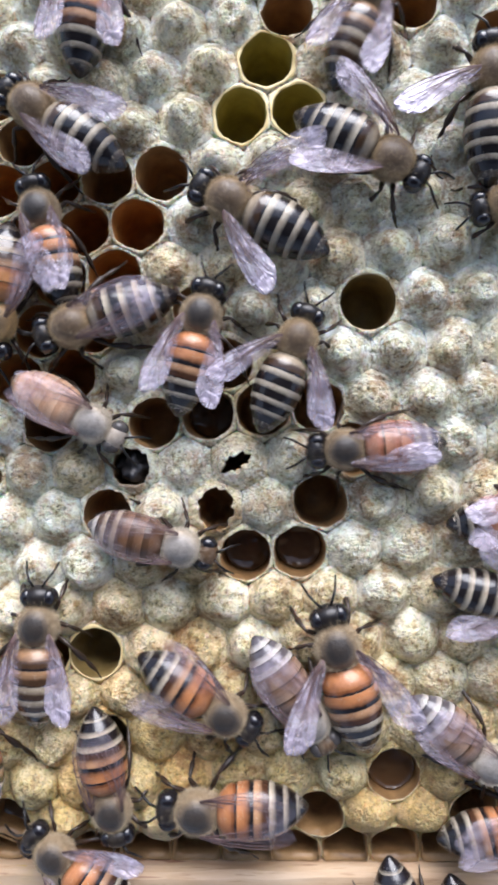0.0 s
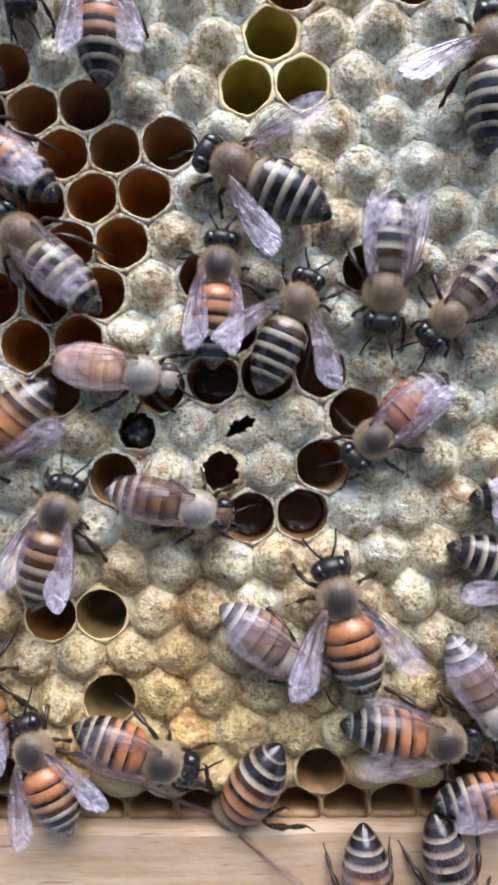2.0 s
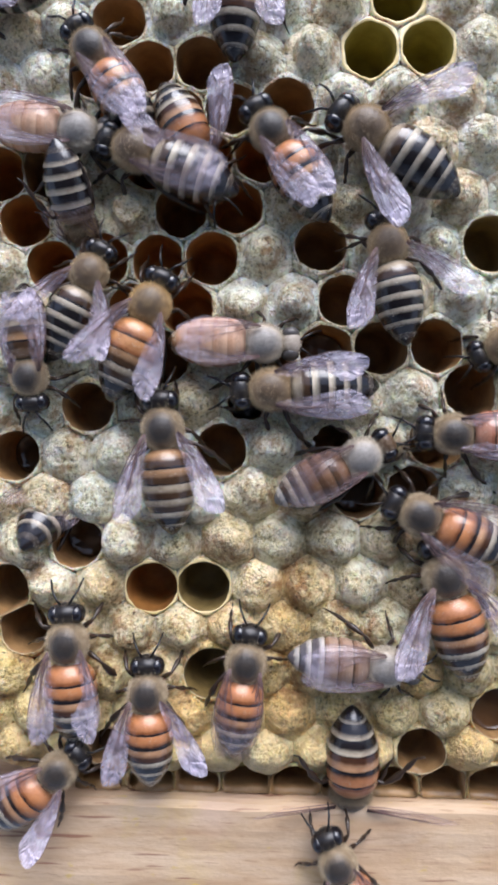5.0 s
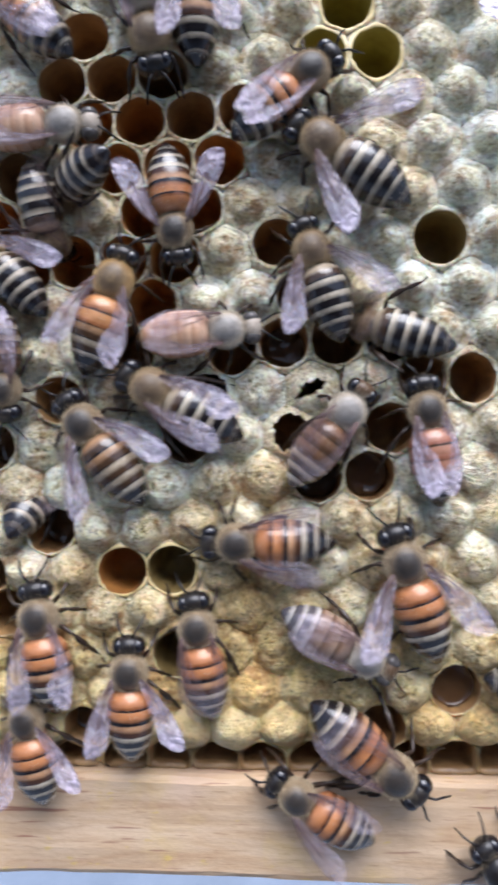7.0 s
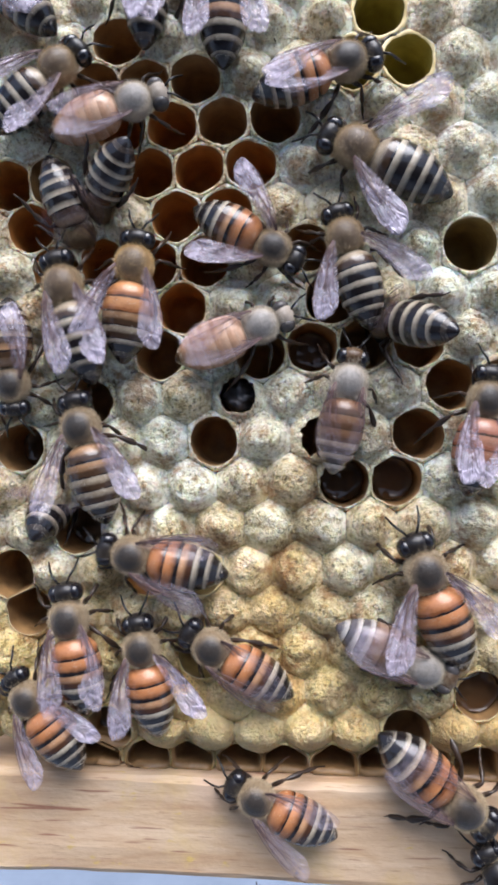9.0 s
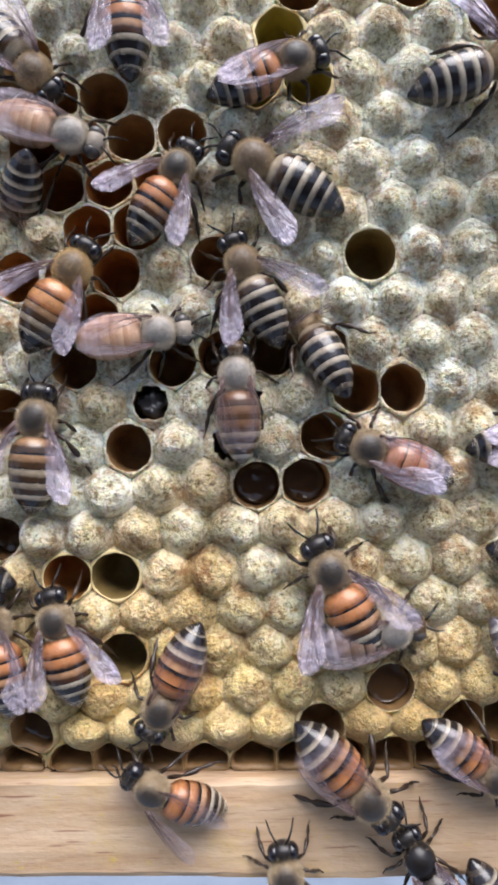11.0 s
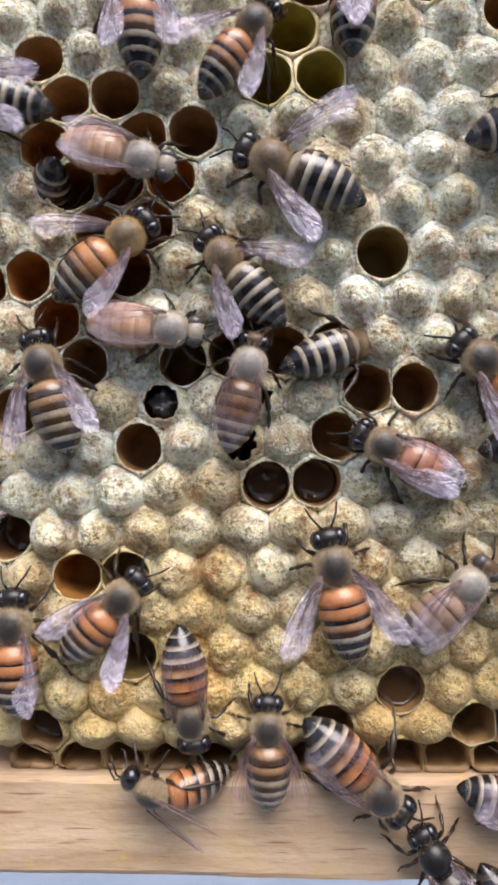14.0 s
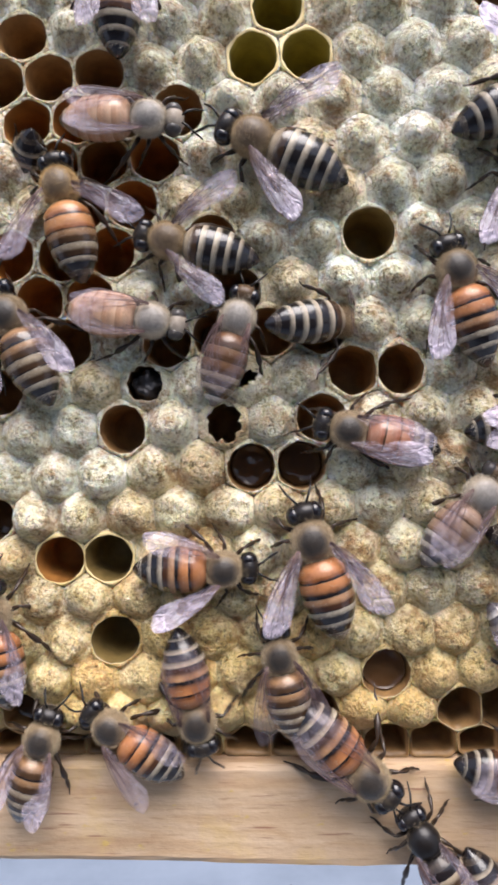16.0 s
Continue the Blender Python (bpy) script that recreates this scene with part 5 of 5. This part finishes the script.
    crawl(bee_af, [(0, 25.50, -30.35, 12), (0.5, 25.65, -30.43, 11), (1, 26.05, -30.68, 10), (1.5, 25.70, -30.92, 10), (2, 25.18, -31.53, 12), (2.5, 24.71, -31.27, 11), (3, 24.52, -31.83, 10), (3.5, 24.11, -31.52, 8), (4, 24.16, -31.56, 8), (4.5, 24.45, -30.52, 10), (7, 24.15, -25.38, -8), (8, 25.58, -24.52, -5), (10, 23.16, -31.97, -46), (12.5, 24.80, -33.66, -21), (13, 25.07, -33.50, -21), (13.5, 25.10, -34.89, -19), (14, 27.21, -37.36, -13), (14.5, 27.17, -37.79, -9), (15, 27.59, -36.99, -11), (15.5, 29.16, -37.62, -11), (16, 28.46, -36.25, -11)])
    crawl(bee_ag, [(0, 23.22, -53.49, 122), (4.5, 21.16, -53.45, 125), (7, 20.58, -45.86, 124), (7.5, 21.05, -45.48, 123), (8, 17.15, -43.77, 121), (8.5, 18.43, -45.09, 121), (9, 18.15, -45.72, 121), (9.5, 17.41, -45.70, 121), (10, 18.58, -45.79, 120), (12.5, 19.45, -45.56, 121), (13, 19.95, -45.50, 120), (13.5, 19.55, -45.29, 120), (14, 19.62, -45.22, 120), (14.5, 19.76, -44.55, 120), (15, 19.91, -44.16, 119), (15.5, 19.93, -44.82, 120), (16, 20.00, -44.93, 120)])
    crawl(bee_ah, [(0, -35.74, 19.63, 41), (3.5, -28.57, 15.01, 60), (4, -26.85, 17.44, 64), (4.5, -26.62, 13.93, 56), (5.75, -29.23, 15.70, 94), (7, -31.84, 17.48, 132), (7.5, -32.15, 17.25, 138), (8, -35.67, 18.88, 145), (9, -42.38, 17.98, 136), (10, -41.86, 17.14, 135), (16, -41.86, 17.14, 135)])
    crawl(bee_ai, [(0, -42.99, 35.32, -4), (3.5, -40.85, 33.43, -4), (4.5, -31.84, 30.66, -6), (7, -28.13, 31.90, 2), (7.5, -27.88, 34.50, 5), (8, -26.56, 34.19, 2), (8.5, -23.55, 32.84, -3), (9, -24.23, 33.84, 19), (9.5, -21.73, 34.96, 19), (10, -21.26, 35.05, 7), (12.5, -21.13, 31.61, -26), (13, -20.16, 31.71, -24), (13.5, -19.61, 31.34, -16), (14, -14.87, 30.87, -14), (14.5, -14.42, 31.28, -9), (15, -14.31, 32.75, -2), (15.5, -11.90, 32.61, -10), (16, -12.55, 32.28, -2)])
    crawl(bee_ak, [(0, -47.90, 36.61, -17), (4.5, -48.04, 31.50, -2), (5.33, -40.00, 30.34, -54, 20), (6.17, -31.95, 29.19, -105, 40), (7, -25.66, 25.93, -157, 75, 6.5), (7.5, -25.83, 26.33, -146, 75, 6.5), (8, -25.42, 25.87, -135, 75, 6.5), (8.5, -25.33, 25.70, -128, 75, 6.5), (9, -25.50, 25.33, -131, 75, 6.5), (9.5, -25.36, 25.64, -128, 75, 6.5), (10, -25.87, 25.68, -123, 75, 6.5), (12.5, -24.13, 27.08, -117, 60), (13, -24.44, 27.03, -122, 60), (13.5, -24.64, 26.53, -122, 60), (14, -24.18, 27.70, -129, 60), (14.5, -24.20, 27.74, -121, 59), (15, -23.90, 28.16, -115, 59), (15.5, -24.09, 28.61, -120, 60), (16, -24.50, 28.17, -123, 60)])
    crawl(bee_am, [(0, -27.70, 22.50, -78, 75, 6.5), (3.5, -27.70, 22.50, -78, 75, 6.5), (4.5, -27.70, 22.50, -78, 75, 6.5), (7, -27.73, 21.56, -78, 75, 6.5), (7.5, -28.71, 21.96, -82, 75, 6.5), (8, -27.81, 22.69, -76, 75, 6.5), (8.5, -27.28, 22.39, -72, 75, 6.5), (9, -28.25, 22.62, -69, 75, 6.5), (9.5, -27.41, 23.35, -69, 75, 6.5), (10, -28.19, 23.36, -70, 75, 6.5), (12.5, -29.63, 23.89, -72, 75, 6.5), (16, -29.63, 23.89, -72, 75, 6.5)])
    crawl(bee_al, [(0, -30.85, -6.40, 68, 60), (4.5, -30.85, -6.40, 68, 60), (7, -30.03, -6.47, 74, 60), (7.5, -31.01, -6.77, 70, 60), (8, -31.00, -6.91, 72, 60), (8.5, -30.63, -6.78, 76, 60), (9, -30.85, -6.72, 79, 60), (9.5, -30.84, -6.57, 75, 60), (16, -30.84, -6.57, 75, 60)])
    crawl(bee_an, [(0, 52.60, 8.02, 152), (10, 40.23, 4.43, 145), (12.5, 32.58, 6.28, 144), (13.5, 27.86, 5.98, 137), (14, 25.51, 6.83, 139), (14.5, 22.93, 7.27, 130), (15, 22.12, 9.94, 110), (15.5, 24.09, 12.28, 97), (16, 23.07, 13.16, 109)])
    crawl(bee_ap, [(0, 25.40, -8.29, -16), (0.5, 26.44, -8.47, -15), (1, 27.30, -8.39, -15), (1.5, 28.23, -8.91, -16), (2, 26.84, -8.98, -16), (2.5, 28.04, -9.36, -16), (3, 28.08, -9.19, -14), (3.5, 27.84, -9.30, -15), (4, 28.71, -9.60, -15), (4.5, 28.28, -8.76, -14), (7, 31.53, -12.66, -15), (16, 31.53, -12.66, -15)])
    crawl(bee_aq, [(0, 27.00, -0.47, 7), (0.5, 27.38, -2.04, 5), (1, 28.13, -1.88, 5), (2, 29.32, -1.62, 8), (2.5, 29.34, -1.16, 7), (3, 30.55, -1.28, 7), (3.5, 30.41, -2.93, 7), (4.5, 29.66, 0.39, 9), (16, 29.66, 0.39, 9)])
    crawl(bee_ar, [(0, 21.84, -22.22, -41), (0.5, 22.43, -22.10, -40), (1, 23.75, -21.76, -43), (1.5, 23.46, -21.75, -53), (2, 23.74, -21.71, -62), (2.5, 23.58, -21.59, -55), (3, 25.08, -22.68, -53), (3.5, 24.77, -22.37, -50), (4, 25.88, -22.45, -46), (4.5, 26.16, -21.64, -42), (7, 30.22, -23.14, -45), (16, 30.22, -23.14, -45)])
    stride(bee_at, [(0, -0.57, -65.78, 92), (7, -5.92, -56.30, 93), (7.5, -6.50, -55.19, 93), (8, -5.99, -56.18, 93), (9, -5.63, -54.30, 92), (9.5, -4.52, -54.24, 93), (10, 2.03, -53.54, 94), (12.5, 4.48, -38.99, 98), (13, 4.23, -38.31, 94), (13.5, 1.88, -35.69, 96), (14, 0.99, -32.24, 90), (14.5, 1.36, -29.37, 74), (15, 2.77, -28.48, 57), (15.5, 3.70, -26.04, 80), (16, 4.36, -26.46, 101)])
    crawl(bee_au, [(0, -58.38, -32.70, 0), (13, -44.90, -40.24, 12), (14, -37.55, -40.57, 9), (14.5, -29.19, -39.28, -10), (15, -25.65, -38.33, 23), (15.5, -20.57, -36.28, 60), (16, -21.80, -35.30, 73)])
    crawl(bee_av, [(0, -44.14, 35.63, 48), (7.5, -50.36, 29.86, 50), (8, -41.70, 32.77, 49), (8.5, -33.02, 34.75, 38), (9, -31.74, 36.57, 41), (9.5, -29.00, 38.41, 40), (10, -27.27, 40.97, 2), (11.25, -23.40, 41.94, -54), (12.5, -19.53, 42.91, -110), (13, -19.37, 41.28, -156), (13.5, -22.18, 39.54, -175), (14, -28.48, 37.26, -192), (14.5, -33.48, 37.10, -191), (15, -36.11, 36.53, -191), (16, -36.11, 36.53, -191)])
    crawl(bee_aj, [(0, -6.49, 81.67, -79), (7, -16.63, 68.15, -67), (7.25, -17.54, 62.32, -7), (7.5, -18.45, 56.49, 52), (8, -21.65, 45.02, 54), (8.5, -22.62, 45.51, 71), (9, -20.40, 47.50, 87), (9.5, -19.28, 49.76, 85), (10, -19.08, 51.85, 86), (12.5, -15.00, 60.48, 87), (16, -15.00, 60.48, 87)])
    crawl(bee_vb, [(0, -32.05, 9.53, -84), (4.5, -32.05, 9.53, -84), (7, -32.04, 7.52, -83), (8.5, -33.25, 8.49, -85), (9, -34.24, 8.11, -84), (9.5, -32.96, 8.11, -80), (16, -32.96, 8.11, -80)])
    crawl(bee_ao, [(0, 53.03, 34.65, 151), (10, 35.95, 23.25, 102), (12.5, 29.76, 21.17, 102), (13, 30.25, 19.96, 101), (13.5, 30.15, 19.74, 102), (14, 30.09, 20.05, 101), (14.5, 29.71, 20.24, 100), (15, 29.41, 21.30, 100), (15.5, 28.98, 23.34, 101), (16, 29.16, 23.56, 101)])
    crawl(bee_ay, [(0, 4.05, 84.05, -84), (2, 0.39, 72.86, -84), (2.5, 0.79, 58.68, -95), (2.67, 0.93, 57.12, -41), (2.83, 1.06, 55.56, 14), (3, 1.19, 54.00, 68), (3.5, 1.87, 53.73, 81), (4, 0.62, 54.81, 93), (4.5, -0.91, 61.92, 98), (7, 2.93, 67.08, 97), (16, 2.93, 67.08, 97)])
    flick(bee_u, [(0, 20, 20), (2.5, 25, 30), (4, 25, 22), (7, 18, 12), (10, 30, 20), (12.5, 40, 22), (14.5, 40, 24), (15.3, 42, 52), (16, 42, 52)])
    flick(bee_w, [(0, 10, 14), (2, 14, 12), (3.5, 16, 12), (4.5, 20, 22), (7, 30, 30), (8.5, 36, 24), (10, 26, 20), (16, 26, 20)])
    flick(bee_p, [(0, 40, 34), (4, 32, 46), (7, 28, 40), (14, 28, 42), (16, 34, 50)])
    flick(bee_y, [(0, -2, -2), (1.5, 15, 15), (2, 84, 80), (4.5, 86, 84), (5.75, 20, 20), (7, -2, 0), (16, -2, 0)])
    flick(bee_n, [(0, 14, 14), (3, 2, 2), (7, -4, -4), (12.5, -9, -9), (16, -9, -9)])
    flick(bee_h, [(0, 24, 26), (1, 22, 18), (1.5, 5, 5), (16, 5, 5)])
    bend(bee_k, [(0, 0), (4.5, 0), (7, 62), (8, 60), (8.5, 38), (9, 22), (9.5, 36), (10, 45), (12.5, 58), (13, 45), (13.5, 45), (14, 58), (14.5, 42), (15, 30), (15.5, 32), (16, 46)])
    bend(bee_am, [(0, 40), (4.5, 40), (7, 62), (16, 62)])
    bend(bee_ak, [(0, 0), (6.17, 0), (7, 32), (10, 32), (12.5, 0), (16, 0)])
    bend(bee_ac, [(0, 0), (10, 0), (12.5, 42), (13.5, 42), (14.5, 22), (15, 0), (16, 0)])
    bend(bee_y, [(0, 0), (1, 0), (2, 62), (4.5, 62), (7, 0), (16, 0)])


motions()
